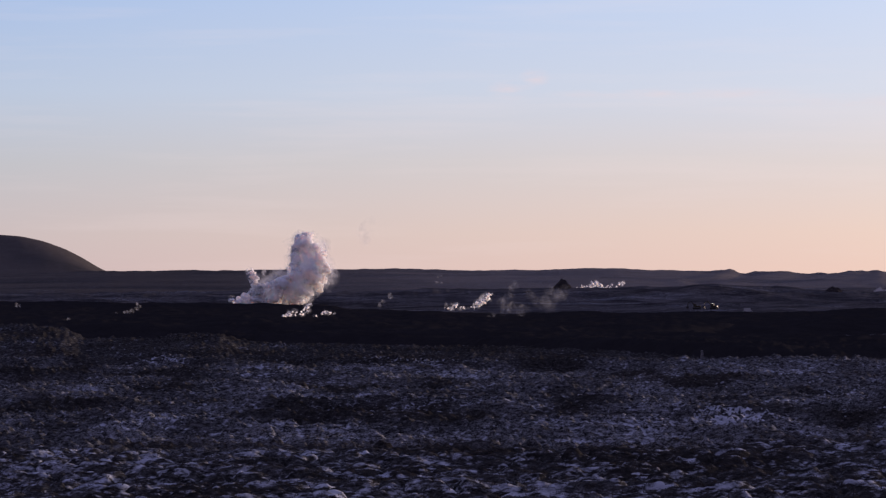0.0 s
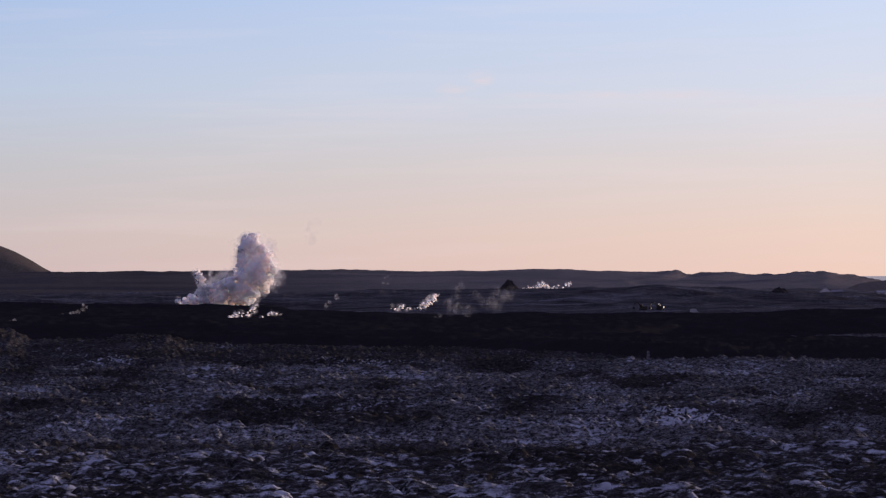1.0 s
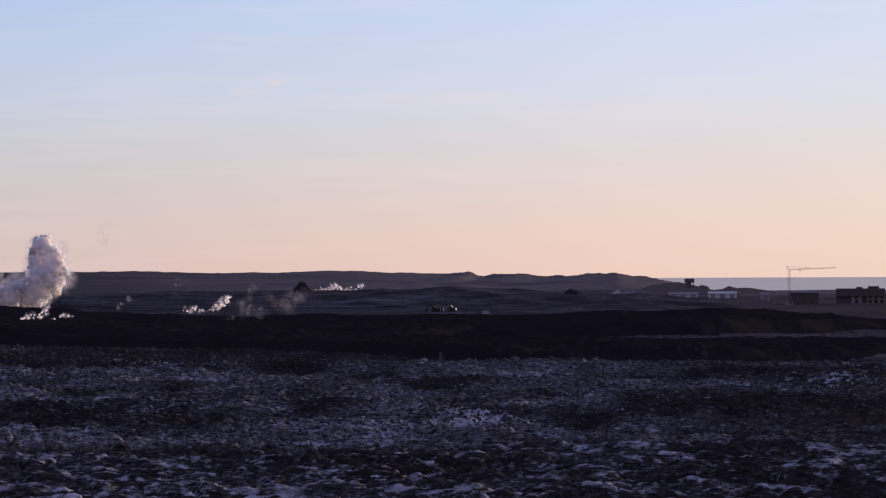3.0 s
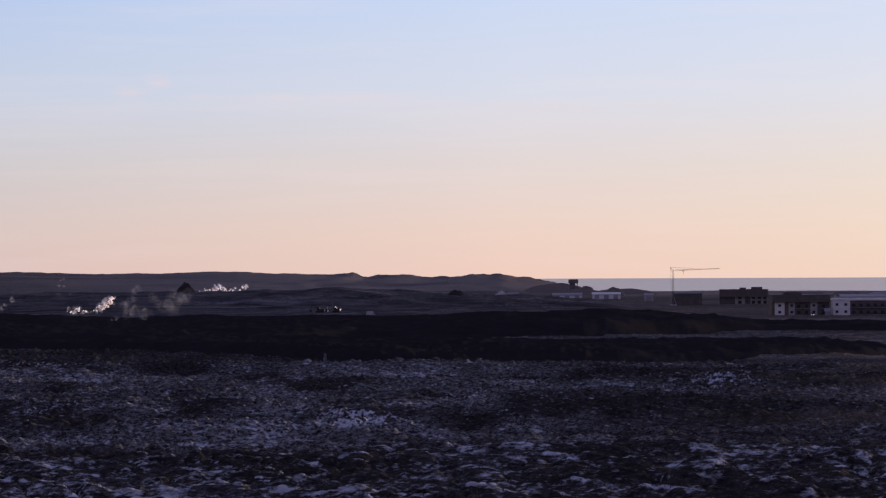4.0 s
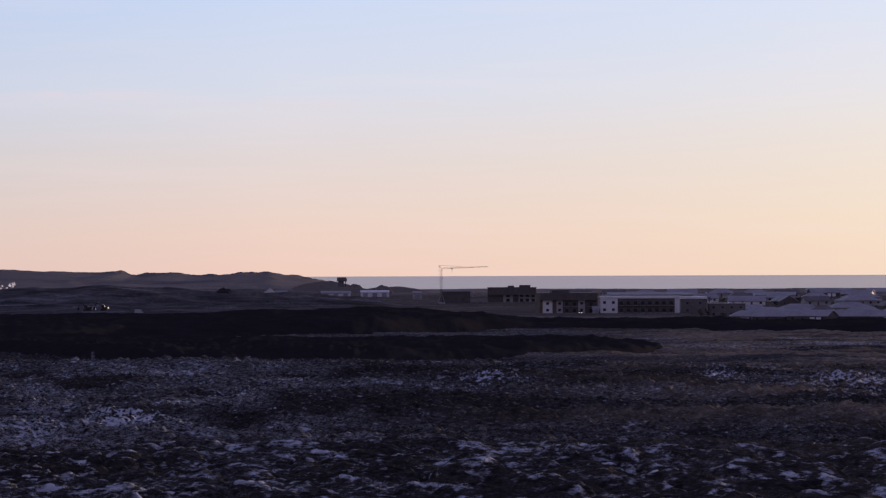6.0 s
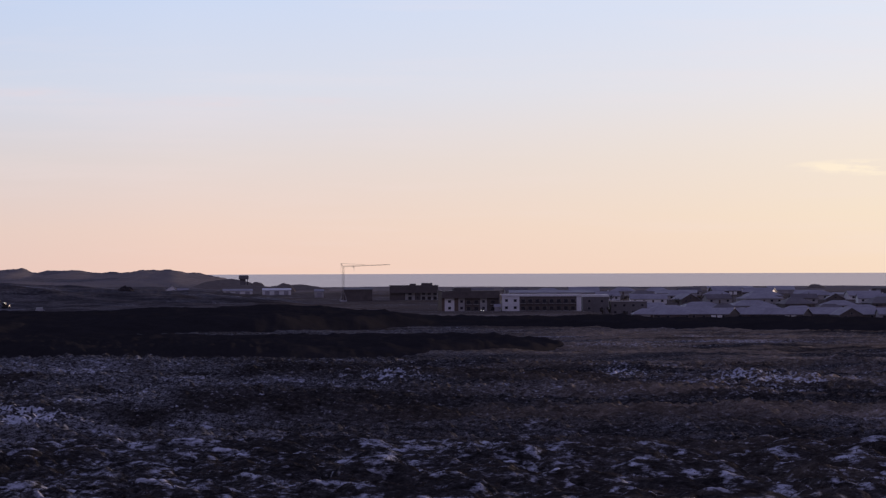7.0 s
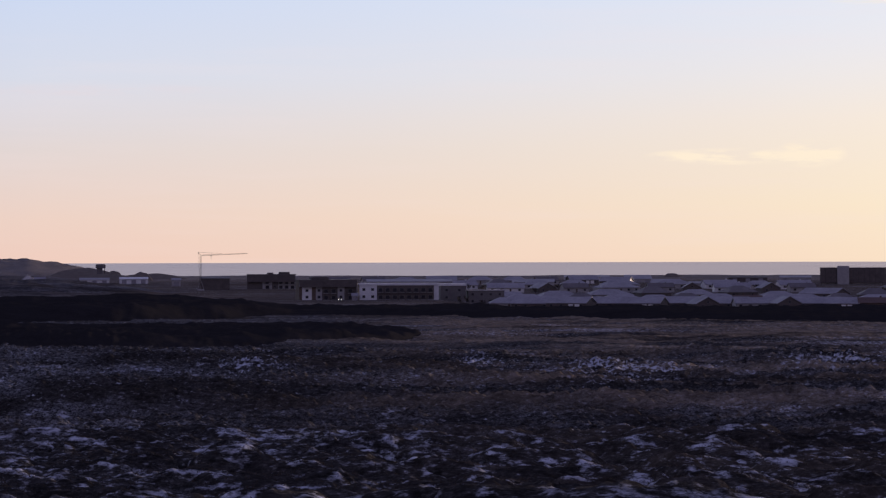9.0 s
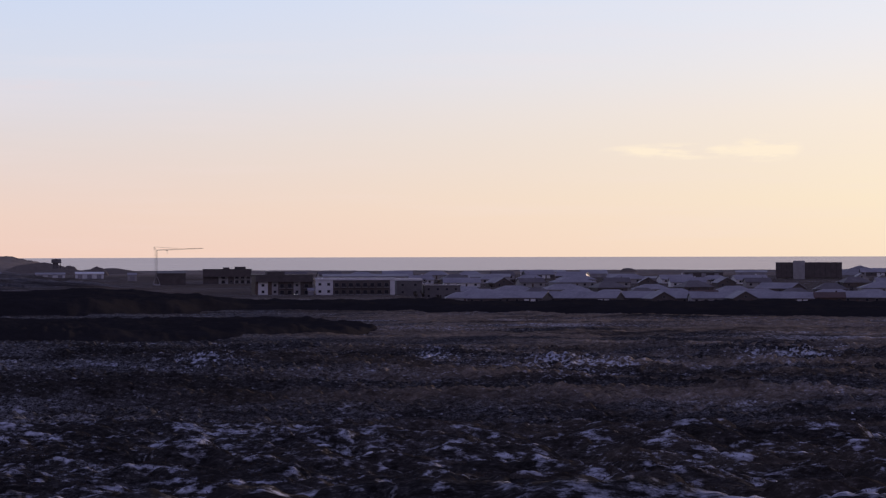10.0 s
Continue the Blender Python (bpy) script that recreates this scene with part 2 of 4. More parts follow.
def perlin(x, y, seed):
    xi, yi = np.floor(x).astype(np.int32), np.floor(y).astype(np.int32)
    xf, yf = x - xi, y - yi
    sx, sy = xf * xf * (3 - 2 * xf), yf * yf * (3 - 2 * yf)

    def grad(i, j, dx, dy):
        h = i * 7919 + j * 104729 + seed * 1299709
        h = ((h ^ (h >> 11)) * 73 + (h >> 5)) & 4095
        return GX[h] * dx + GY[h] * dy

    top = grad(xi, yi, xf, yf) * (1 - sx) + grad(xi + 1, yi, xf - 1, yf) * sx
    low = grad(xi, yi + 1, xf, yf - 1) * (1 - sx) + grad(xi + 1, yi + 1, xf - 1, yf - 1) * sx
    return (top * (1 - sy) + low * sy) * 1.5


def fbm(x, y, size, octaves, seed, gain=0.5):
    total, amp = 0.0, 1.0
    for o in range(octaves):
        total = total + amp * perlin(x / size * 2 ** o + 17.3 * o, y / size * 2 ** o - 9.1 * o, seed + o)
        amp *= gain
    return total


def smooth(a, b, v):
    w = np.clip((v - a) / (b - a), 0, 1)
    return w * w * (3 - 2 * w)


# range, height relative to the eye
FALL = [(0, -1.7), (40, -3.6), (90, -7.2), (150, -10.2), (230, -12.5), (248, -13.0), (262, -13.7), (285, -14.1), (330, -14.5), (400, -15.2), (450, -16.2), (520, -16.7),
        (590, -17.5), (640, -18.9), (700, -19.7), (950, -22.9), (1300, -27.9), (1700, -32.4), (2030, -35.9), (2500, -37.9), (3200, -38.8), (5000, -39.0)]
_d = np.arange(0, 5200.0, 2.0)
_f = np.interp(_d, [p[0] for p in FALL], [p[1] for p in FALL])
_k = np.hanning(13)
_k /= _k.sum()
FALL_Z = np.interp(_d, _d[6:-6], np.convolve(_f, _k, "valid"))
FALL_Z[:8] = _f[:8]
# the skyline of the far ridge: arc, drop below the sea's rim
RIDGE = [(-9000, 0), (-500, -7), (0, -9), (120, -11), (195, -13), (300, -13), (450, -14),
         (690, -15), (800, -12), (900, -12), (1000, -13), (1100, -13), (1187, -10), (1252, -7), (1289, -10), (1327, -2), (1354, -6.5), (1391, -6), (1423, -2.5), (1466, -2.5),
         (1493, -6.5), (1531, -5), (1555, -9), (1579, -3), (1602, 0), (1625, 4), (1645, 9), (1662, 15), (1675, 20), (1760, 24), (1830, 40), (9000, 45)]
# the round hill behind it, and the rugged crest of old lava in front of it
HILL = [(-9000, 60), (-2600, 20), (-1500, -20), (-500, -70), (-100, -84), (0, -79), (40, -76), (80, -67), (120, -52), (150, -36), (178, -18), (200, -8), (240, 10), (300, 60), (9000, 60)]
CRAGS = [(-9000, 32), (-200, 27), (700, 26), (900, 24), (963, 22), (1100, 22), (1195, 20.5), (1228, 17), (1273, 16.5), (1323, 19), (1360, 21), (1408, 25), (1533, 30), (1640, 36), (1750, 45), (1900, 70), (9000, 90)]
RU = np.arange(-9000, 9000, 4.0)


def skyline(points):
    k = np.interp(RU, [p[0] for p in points], [p[1] for p in points])
    return np.convolve(np.pad(k, 5, mode="edge"), np.hanning(11) / np.hanning(11).sum(), "valid")


RK, HK, CK = skyline(RIDGE), skyline(HILL), skyline(CRAGS)


# the rise of the heath before the lava: arc, gain in height
SHELF = ((-900, 0, 60, 115, 150, 250, 320, 390, 430, 520, 900, 1200), (6.5, 6.2, 5.9, 5.0, 3.4, 3.0, 3.7, 3.6, 2.3, 1.7, 1.0, 0.0))


def on(mask, work, *arrays):
    """work(...) where mask holds, nought elsewhere."""
    out = np.zeros(mask.shape)
    if mask.any():
        out[mask] = work(*(v[mask] for v in arrays))
    return out


def plain_edge(u):
    """The range at which the rough heath ends."""
    return 600 + 170 * (1 - smooth(1500, 2000, u)) + 240 * (1 - smooth(150, 500, u))


def relief(x, y):
    """Height over the sea, the hummocks' own pattern, arc and range."""
    d, u = np.hypot(x, y), NORTH + ARC * np.arctan2(x, y)
    z = EYE + np.interp(d, _d, FALL_Z)
    swell = smooth(130, 260, d) * (1 - 0.6 * smooth(1500, 2300, d))
    z = z + on((swell > 0) & (d < 3600), lambda x, y, w: w * (0.9 * fbm(x, y, 70.0, 3, 11) + 0.35 * fbm(x, y, 16.0, 3, 21)), x, y, swell)
    dunes = smooth(262, 330, d) * (1 - smooth(560, 680, d))
    z = z + on(dunes > 0, lambda x, y, w: w * 0.65 * fbm(x + 0.3 * y, y * 0.8, 22.0, 2, 25), x, y, dunes)
    z = z + np.interp(u, SHELF[0], SHELF[1]) * smooth(-2500, -900, u) * np.exp(-((d - 740) / 110.0) ** 2)
    # the rugged old lava of the middle distance
    rugged = smooth(1900, 2400, d) * (1 - smooth(1500, 1750, u)) * (1 - 0.7 * smooth(3000, 3600, d))
    z = z + on(rugged > 0, lambda x, y, w: w * (1.2 + 3.4 * fbm(x * 0.6, y, 120.0, 5, 31, 0.55)), x, y, rugged)

    def crags(x, y, u, d, z):
        top = EYE - (np.interp(u, RU, CK) + 4.5 * fbm(x, y, 45.0, 5, 37, 0.62) + 61) * 2560.0 / ARC
        return np.maximum(top - z, 0) * smooth(2330, 2560, d + 40 * fbm(x, y, 90.0, 4, 39, 0.6)) * (1 - smooth(2600, 2860, d))

    z = z + on((d > 2200) & (d < 2900) & (u < 1950) & (u > -9000), crags, x, y, u, d, z)
    # hummocks, largest on the near slope
    far = plain_edge(u)
    near = smooth(60, 110, d) * (1 - smooth(far - 20, far + 60, d))
    fat = 1 - smooth(246, 268, d)
    # small and crowded to the left, broader towards the town
    broad = smooth(1250, 1950, u)
    bil = on((near > 0) & (broad < 1), lambda x, y: np.minimum(np.abs(fbm(x, y * 0.6, 2.3, 2, 51, 0.45)) * 2.4, 1.3), x, y) * (1 - broad)
    bil = bil + broad * on((near > 0) & (broad > 0), lambda x, y: np.minimum(np.abs(fbm(x * 0.85 + 0.12 * y, y * 0.5, 4.4, 3, 52, 0.42)) * 2.4, 1.3), x, y)
    z = z + on((near > 0) & (fat > 0), lambda x, y, w, b, k: w * ((0.50 + 0.45 * fbm(x, y, 9.0, 2, 53)) * (1 + 0.55 * k) * np.sqrt(b + 0.02) + 0.15 * np.abs(fbm(x * 0.9 + 0.3 * y, y * 0.6, 1.1, 3, 61, 0.6)) + 0.04 * fbm(x, y, 0.5, 1, 62)), x, y, near * fat, bil, broad)
    knobs = on((near > 0) & (fat < 1), lambda x, y: 0.55 * np.abs(fbm(x + 0.4 * y, y * 0.5, 6.0, 3, 55, 0.65)) + 0.55 * np.abs(fbm(x + 0.3 * y, y * 0.55, 1.9, 3, 57, 0.6)), x, y)
    z = z + near * (1 - fat) * (knobs + on((near > 0) & (fat < 1), lambda x, y: 0.10 * fbm(x, y, 0.8, 2, 63, 0.7), x, y))
    bil = bil * fat + (1 - fat) * knobs
    # tussocks of the grass plain
    flat = smooth(far, far + 60, d) * (1 - smooth(1700, 1900, d))
    z = z + on(flat > 0, lambda x, y, w: w * (0.24 * np.abs(fbm(x, y * 0.5, 5.0, 4, 67, 0.65)) + 0.12 * fbm(x, y, 2.0, 2, 69)), x, y, flat)
    # the low ground of the town's first streets
    z = z - 2.7 * smooth(2260, 2380, u) * smooth(1700, 1880, d) * (1 - smooth(2150, 2400, d))
    # the coast, right of the ridge
    shore = smooth(3480, 3620, d - 700 * (1 - smooth(1590, 1668, u)) + on(d > 3300, lambda x, y: 60 * fbm(x, y, 300.0, 2, 91), x, y)) * smooth(1500, 1560, u) * (1 - smooth(8000, 9000, u))
    z = z * (1 - shore) - 3.0 * shore
    # the far ridge and hill

    def ridge(x, y, u, d, z):
        kk = np.interp(u + 90 * fbm(x, y, 350.0, 3, 75) * (1 - smooth(3700, 4100, d)) * smooth(250, 500, u) * (1 - 0.8 * smooth(1450, 1600, u)), RU, RK) + 2.2 * fbm(x, y, 55.0, 4, 71, 0.6) * smooth(3950, 4180, d) + 3.8 * fbm(x, y, 30.0, 4, 73, 0.62) * smooth(3950, 4180, d) * smooth(1150, 1300, u)
        crest = EYE - (kk + 61) * 4200.0 / ARC
        lift = np.where(d < 4200, smooth(2950, 4200, d), 1 - smooth(4230, 4600, d))
        rise = np.maximum(crest - z, 0) * lift
        back = np.maximum(EYE - (np.interp(u, RU, HK) + 61) * 4600.0 / ARC - z, 0) * smooth(4230, 4600, d) * (1 - smooth(4650, 4960, d))
        return np.maximum(rise, back) * (1 + 0.14 * fbm(x, y, 150.0, 4, 81) * smooth(2950, 3300, d) * (1 - smooth(3900, 4150, d)))

    z = z + on(d > 2950, ridge, x, y, u, d, z)
    return z, bil, u, d


def ground_z(u, d):
    x, y = spot(u, d)
    return float(relief(np.array([x]), np.array([y]))[0][0])


def grid_mesh(name, verts, rows, cols, material, wrap=False, keep=None, attributes=()):
    n = rows * cols
    i, j = np.meshgrid(np.arange(rows - 1), np.arange(cols if wrap else cols - 1), indexing="ij")
    j2 = (j + 1) % cols
    quads = np.stack([i * cols + j, i * cols + j2, (i + 1) * cols + j2, (i + 1) * cols + j], -1).reshape(-1, 4)
    if keep is not None:
        quads = quads[keep[quads].any(1)]
        used = np.unique(quads)
        remap = np.zeros(n, np.int64)
        remap[used] = np.arange(len(used))
        quads, verts = remap[quads], verts[used]
    me = bpy.data.meshes.new(name)
    me.vertices.add(len(verts))
    me.vertices.foreach_set("co", verts.astype(np.float32).ravel())
    me.loops.add(quads.size)
    me.loops.foreach_set("vertex_index", quads.astype(np.int32).ravel())
    me.polygons.add(len(quads))
    me.polygons.foreach_set("loop_start", np.arange(0, quads.size, 4, dtype=np.int32))
    me.update(calc_edges=True)
    me.polygons.foreach_set("use_smooth", np.ones(len(quads), bool))
    for key, values in attributes:
        me.attributes.new(key, "FLOAT", "POINT").data.foreach_set("value", values.astype(np.float32).ravel())
    me.materials.append(material)
    return new(name, me)


# snow lying in larger patches: arc, range, half width, half depth, amount
DRIFTS = [(286, 600, 3.6, 18, 0.75), (740, 600, 9, 20, 0.5), (1312, 346, 3.4, 12, 1.2), (1245, 365, 3.0, 14, 0.3), (1060, 425, 6, 20, 0.35), (1470, 425, 4, 16, 0.6), (940, 430, 6, 18, 0.3),
          (1895, 480, 5, 50, 0.24), (1965, 480, 5, 55, 0.30), (2360, 480, 4, 60, 0.42), (2560, 460, 6, 55, 0.36), (2640, 470, 6, 60, 0.42), (2960, 515, 7, 60, 0.36), (3040, 530, 5, 50, 0.3), (700, 385, 9, 24, 0.3), (250, 345, 9, 26, 0.3)]


def make_ground():
    fine = np.arange(-60, 3240, 2.3)
    b = np.concatenate([(fine - NORTH) / ARC, np.linspace((3240 - NORTH) / ARC, 2 * math.pi + (-60 - NORTH) / ARC, 110)[:-1]])
    d, ranges = 0.0, []
    while d < 4990:
        ranges.append(d)
        h = -np.interp(d, _d, FALL_Z)
        step = d * d / (ARC * h)
        d += min(max(step * (0.8 if 125 < d < 270 else 0.5 if 270 <= d < 640 else 1.1 if d >= 640 else 9), 0.16), 40)
    ranges.append(4990.0)
    D, B = np.meshgrid(np.array(ranges), b, indexing="ij")
    x, y = D * np.sin(B), D * np.cos(B)
    z, bil, u, dd = relief(x, y)
    far = plain_edge(u)
    heath = (dd > 60) & (dd < far + 120)
    near = 1 - smooth(246, 268, dd)
    patch = on(heath, lambda x, y: 0.7 * fbm(x, y * 0.5, 28.0, 3, 101) + 0.7 * fbm(x, y * 0.28, 8.0, 3, 111), x, y)
    fleck = on(heath & (near > 0), lambda x, y: 0.50 * fbm(x * 0.7 + 0.1 * y, y * 0.6, 1.2, 3, 115, 0.66) + 0.25 * fbm(x * 0.6, y * 0.5, 3.0, 2, 118), x, y)
    lace = on(heath & (near < 1), lambda x, y: 0.28 - np.abs(fbm(x + 0.3 * y, y * 0.35, 1.7, 3, 119, 0.65)), x, y)
    speck = on(heath & (near < 1), lambda x, y: fbm(x * 0.7 + 0.12 * y, y * 0.4, 1.2, 3, 116, 0.65), x, y)
    drape = on(heath & (near < 1), lambda x, y: fbm(x, y * 0.4, 3.4, 3, 117, 0.6), x, y)
    snow = near * (0.19 + 0.26 * patch + 0.85 * fleck - 0.10 * smooth(1400, 1900, u) + 0.07 * smooth(2500, 3000, u) - 0.13 * (bil - 0.6) + 0.34 * smooth(0.8, 1.2, bil) * np.clip(0.3 + 2.5 * fleck, 0, 1)) + (1 - near) * (0.11 + 0.09 * (smooth(150, 500, u) - smooth(1200, 1700, u)) + 0.40 * patch + 0.18 * drape + 0.30 * lace + 0.30 * speck + 0.9 * (0.22 - np.minimum(bil, 0.7)))
    snow = snow - 0.12 * smooth(1500, 1950, u) * (1 - near)
    for du, dr, hw, hd, amount in DRIFTS:
        box_ = heath & (np.abs(u - du) < 3 * hw / dr * ARC) & (np.abs(dd - dr) < 3 * hd)
        snow = snow + on(box_, lambda u, r, x, y: amount * (2.0 + 0.6 * (du > 1800)) * np.exp(-((u - du) / ARC * dr / hw) ** 2 - ((r - dr) / hd) ** 2) * (1.1 - 2.6 * np.abs(fbm(x + 0.4 * y, y * 0.4, 2.0, 4, 121, 0.7))), u, dd, x, y)
    snow = snow * (1 - 0.25 * smooth(far - 130, far - 20, dd))
    snow = snow - 0.20 * smooth(540, 650, dd) * (1 - smooth(1500, 2000, u))
    plain = smooth(far, far + 60, dd + on(heath, lambda x, y: 25 * fbm(x, y, 60, 2, 131), x, y))
    beyond = (plain > 0) & (dd < 3600)
    snow = snow * (1 - plain) + plain * on(beyond, lambda x, y: 0.10 + 0.34 * fbm(x * 0.4, y, 40.0, 4, 141, 0.6), x, y)
    snow = snow - 0.25 * smooth(3000, 3400, dd)
    # extra straw under the town lifts its colour in place of haze
    grass = plain * on(beyond, lambda x, y: 0.6 + 0.9 * fbm(x * 0.5, y * 0.7, 24.0, 5, 151, 0.72), x, y) * smooth(1750, 2600, u) * (1 - smooth(1500, 1900, dd)) + 0.6 * smooth(1600, 1850, u) * smooth(1600, 1950, dd) * (1 - smooth(2900, 3300, dd))
    grass = grass + (1 - plain) * (0.05 + 0.80 * smooth(1800, 2700, u)) * on(heath, lambda x, y: np.clip(1.2 * fbm(x * 0.3, y, 25.0, 3, 161) + 0.25, 0, 1), x, y) * (1 - 0.75 * near)
    # pale straw on the far ridge, lightening its colour as haze would
    grass = grass + on(dd > 2900, lambda x, y: np.clip(0.75 + 0.8 * fbm(x * 0.5, y, 110.0, 4, 165), 0, 1), x, y) * smooth(2900, 3300, dd) * (0.45 + 0.55 * smooth(300, 1000, u))
    frost_haze = (1 - plain) * (0.07 + 0.15 * (1 - near)) * np.clip(1 + 2.0 * patch, 0.05, 2.4) * (1 - 0.6 * smooth(1500, 1950, u))
    frost_haze = frost_haze * (1 - 0.8 * smooth(540, 650, dd))
    frost_haze = frost_haze + plain * (1 - smooth(1800, 2200, dd)) * 0.16 * on(beyond, lambda x, y: np.clip(1 + 2 * fbm(x * 0.3, y, 60.0, 3, 181), 0, 2), x, y) * (1 - 0.5 * smooth(2000, 2600, u))
    frost_haze = frost_haze + 0.06 * smooth(1900, 2300, dd) * (1 - smooth(3000, 3400, dd)) * on(beyond, lambda x, y: np.clip(0.6 + 2 * fbm(x * 0.25, y, 90.0, 4, 185), 0, 2.5), x, y)
    # the far ridge whitened through this cover, distance haze put into the colour
    frost_haze = frost_haze + 0.38 * smooth(2900, 3400, dd) * (0.35 + 0.65 * smooth(300, 1000, u))
    # less dark rock under the town, its ground paled in place of haze
    rock = smooth(1500, 2000, dd) * (1 - 0.85 * smooth(2850, 3200, dd)) * (1 - 0.6 * smooth(1600, 1850, u))
    verts = np.stack([x, y, z], -1).reshape(-1, 3)
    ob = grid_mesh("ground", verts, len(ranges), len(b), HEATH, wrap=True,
                   attributes=(("frost_haze", np.clip(frost_haze, 0, 1)), ("snow", np.clip(snow, 0, 1.4)), ("grass", np.clip(grass, 0, 1)), ("rock", np.clip(rock, 0, 1))))
    return tagged(ob, "hummocky dark moss heath with thin patchy snow and brown grass", "ground", kind="structure")


def make_sea():
    ring = 720
    a = np.linspace(0, 2 * math.pi, ring, endpoint=False)
    rr = np.array([2600.0, 3300.0, 4000.0, 4900.0])
    R, A = np.meshgrid(rr, a, indexing="ij")
    verts = np.stack([R * np.sin(A), R * np.cos(A), np.zeros_like(R)], -1).reshape(-1, 3)
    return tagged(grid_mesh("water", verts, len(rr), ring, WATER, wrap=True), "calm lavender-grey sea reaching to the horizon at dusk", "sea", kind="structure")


def lava_sheet(name, label, u0, u1, d0, d1, du, dd, front, back, thick, seed, rim=14.0):
    """A flow of fresh lava: a slab with a steep broken rim, lying on the ground between its front and back line."""
    us, ds = np.arange(u0, u1 + du, du), np.arange(d0, d1 + dd, dd)
    D, U = np.meshgrid(ds, us, indexing="ij")
    x, y = D * np.sin((U - NORTH) / ARC), D * np.cos((U - NORTH) / ARC)
    rag = 18 * fbm(x, y, 60.0, 4, seed)
    f = np.interp(U, [p[0] for p in front], [p[1] for p in front]) + rag
    k = np.interp(U, [p[0] for p in back], [p[1] for p in back]) + rag * 1.6
    inside = np.minimum(D - f, k - D)
    mask = smooth(0, rim, inside)
    h = np.interp(U, [p[0] for p in thick], [p[1] for p in thick])
    rough = 0.6 * fbm(x, y, 25.0, 4, seed + 7, 0.6) + 0.5 * np.abs(fbm(x, y, 7.0, 3, seed + 9))
    g = relief(x, y)[0]
    z = g + mask * (h + rough) - 0.5 * (mask <= 0)
    verts = np.stack([x, y, z], -1).reshape(-1, 3)
    ob = grid_mesh(name, verts, len(ds), len(us), LAVA, keep=(mask > 0).ravel())
    return tagged(ob, label, "lava flow", kind="structure")


make_ground()
make_sea()
lava_sheet("lava_flow", "black fresh lava tongue with a rough broken rim lying on the heath", -60, 2300, 630, 1080, 4, 3.5,
           [(-160, 960), (150, 1010), (300, 1000), (392, 940), (450, 860), (800, 830), (1200, 715), (1469, 655), (1769, 690), (2029, 735), (2150, 780), (2215, 810), (2242, 845), (2256, 880)],
           [(-160, 1075), (900, 1060), (1300, 960), (1700, 950), (2000, 945), (2150, 925), (2215, 893), (2242, 876), (2256, 862)],
           [(-160, 2.2), (1200, 2.0), (1600, 1.5), (2000, 1.3), (2150, 1.1), (2260, 0.8)], 201)
lava_sheet("lava_flow", "broad black field of fresh lava stretching in front of the town", -60, 3240, 960, 2330, 5, 9.0,
           [(-160, 1000), (1100, 1010), (1300, 1130), (1700, 1180), (1900, 1300), (2020, 1380), (2120, 1380), (2450, 1300), (2760, 1185), (3320, 1170)],
           [(-160, 2320), (500, 2250), (900, 1950), (1400, 1900), (1750, 1880), (1900, 1780), (2000, 1660), (3320, 1560)],
           [(-160, 4.5), (500, 4.0), (900, 2.0), (1400, 3.0), (1600, 4.4), (1750, 4.8), (1900, 3.4), (2050, 2.0), (2400, 1.4), (2800, 1.5), (3320, 1.5)], 231, 45.0)

# ---- building blocks ----
def part(name, bm, material, parent=None, label=""):
    me = bpy.data.meshes.new(name)
    bm.to_mesh(me)
    bm.free()
    me.materials.append(material)
    ob = new(name, me)
    ob.parent = parent
    return tagged(ob, label)


def box(bm, x0, x1, y0, y1, z0, z1, bevel=0.0):
    vs = [bm.verts.new(p) for p in ((x0, y0, z0), (x1, y0, z0), (x1, y1, z0), (x0, y1, z0), (x0, y0, z1), (x1, y0, z1), (x1, y1, z1), (x0, y1, z1))]
    fs = [bm.faces.new([vs[i] for i in q]) for q in ((3, 2, 1, 0), (4, 5, 6, 7), (0, 1, 5, 4), (1, 2, 6, 5), (2, 3, 7, 6), (3, 0, 4, 7))]
    if bevel:
        bmesh.ops.bevel(bm, geom=list({e for f in fs for e in f.edges}), offset=bevel, segments=1, affect="EDGES")
    return bm


def bar(bm, a, b, r, sides=5, r2=None):
    a, b = Vector(a), Vector(b)
    q = (b - a).to_track_quat("Z", "Y")
    ring = []
    for p, rad in ((a, r), (b, r if r2 is None else r2)):
        ring.append([bm.verts.new(p + q @ Vector((rad * math.cos(2 * math.pi * i / sides), rad * math.sin(2 * math.pi * i / sides), 0))) for i in range(sides)])
    for i in range(sides):
        bm.faces.new((ring[0][i], ring[0][(i + 1) % sides], ring[1][(i + 1) % sides], ring[1][i]))
    bm.faces.new(ring[0][::-1])
    bm.faces.new(ring[1])
    return bm


def prism(bm, outline, x0, x1):
    """An outline of (y, z) drawn out along x."""
    a = [bm.verts.new((x0, y, z)) for y, z in outline]
    b = [bm.verts.new((x1, y, z)) for y, z in outline]
    n = len(outline)
    for i in range(n):
        bm.faces.new((a[i], b[i], b[(i + 1) % n], a[(i + 1) % n]))
    bm.faces.new(a[::-1])
    bm.faces.new(b)
    bmesh.ops.recalc_face_normals(bm, faces=bm.faces)
    return bm


def thing(name, label, category, group="", m=None):
    ob = new(name)
    if m is not None:
        ob.matrix_world = m
    return tagged(ob, label, category, group)


def place(u, d, turn=0.0, z=None):
    """A pose at arc u and range d, its y pointing away from the tripod, turned to its left by turn degrees."""
    x, y = spot(u, d)
    return pose(x, y, ground_z(u, d) if z is None else z, 0, 0, -math.degrees((u - NORTH) / ARC) + turn)


def wide(du, d):
    return du * d / ARC


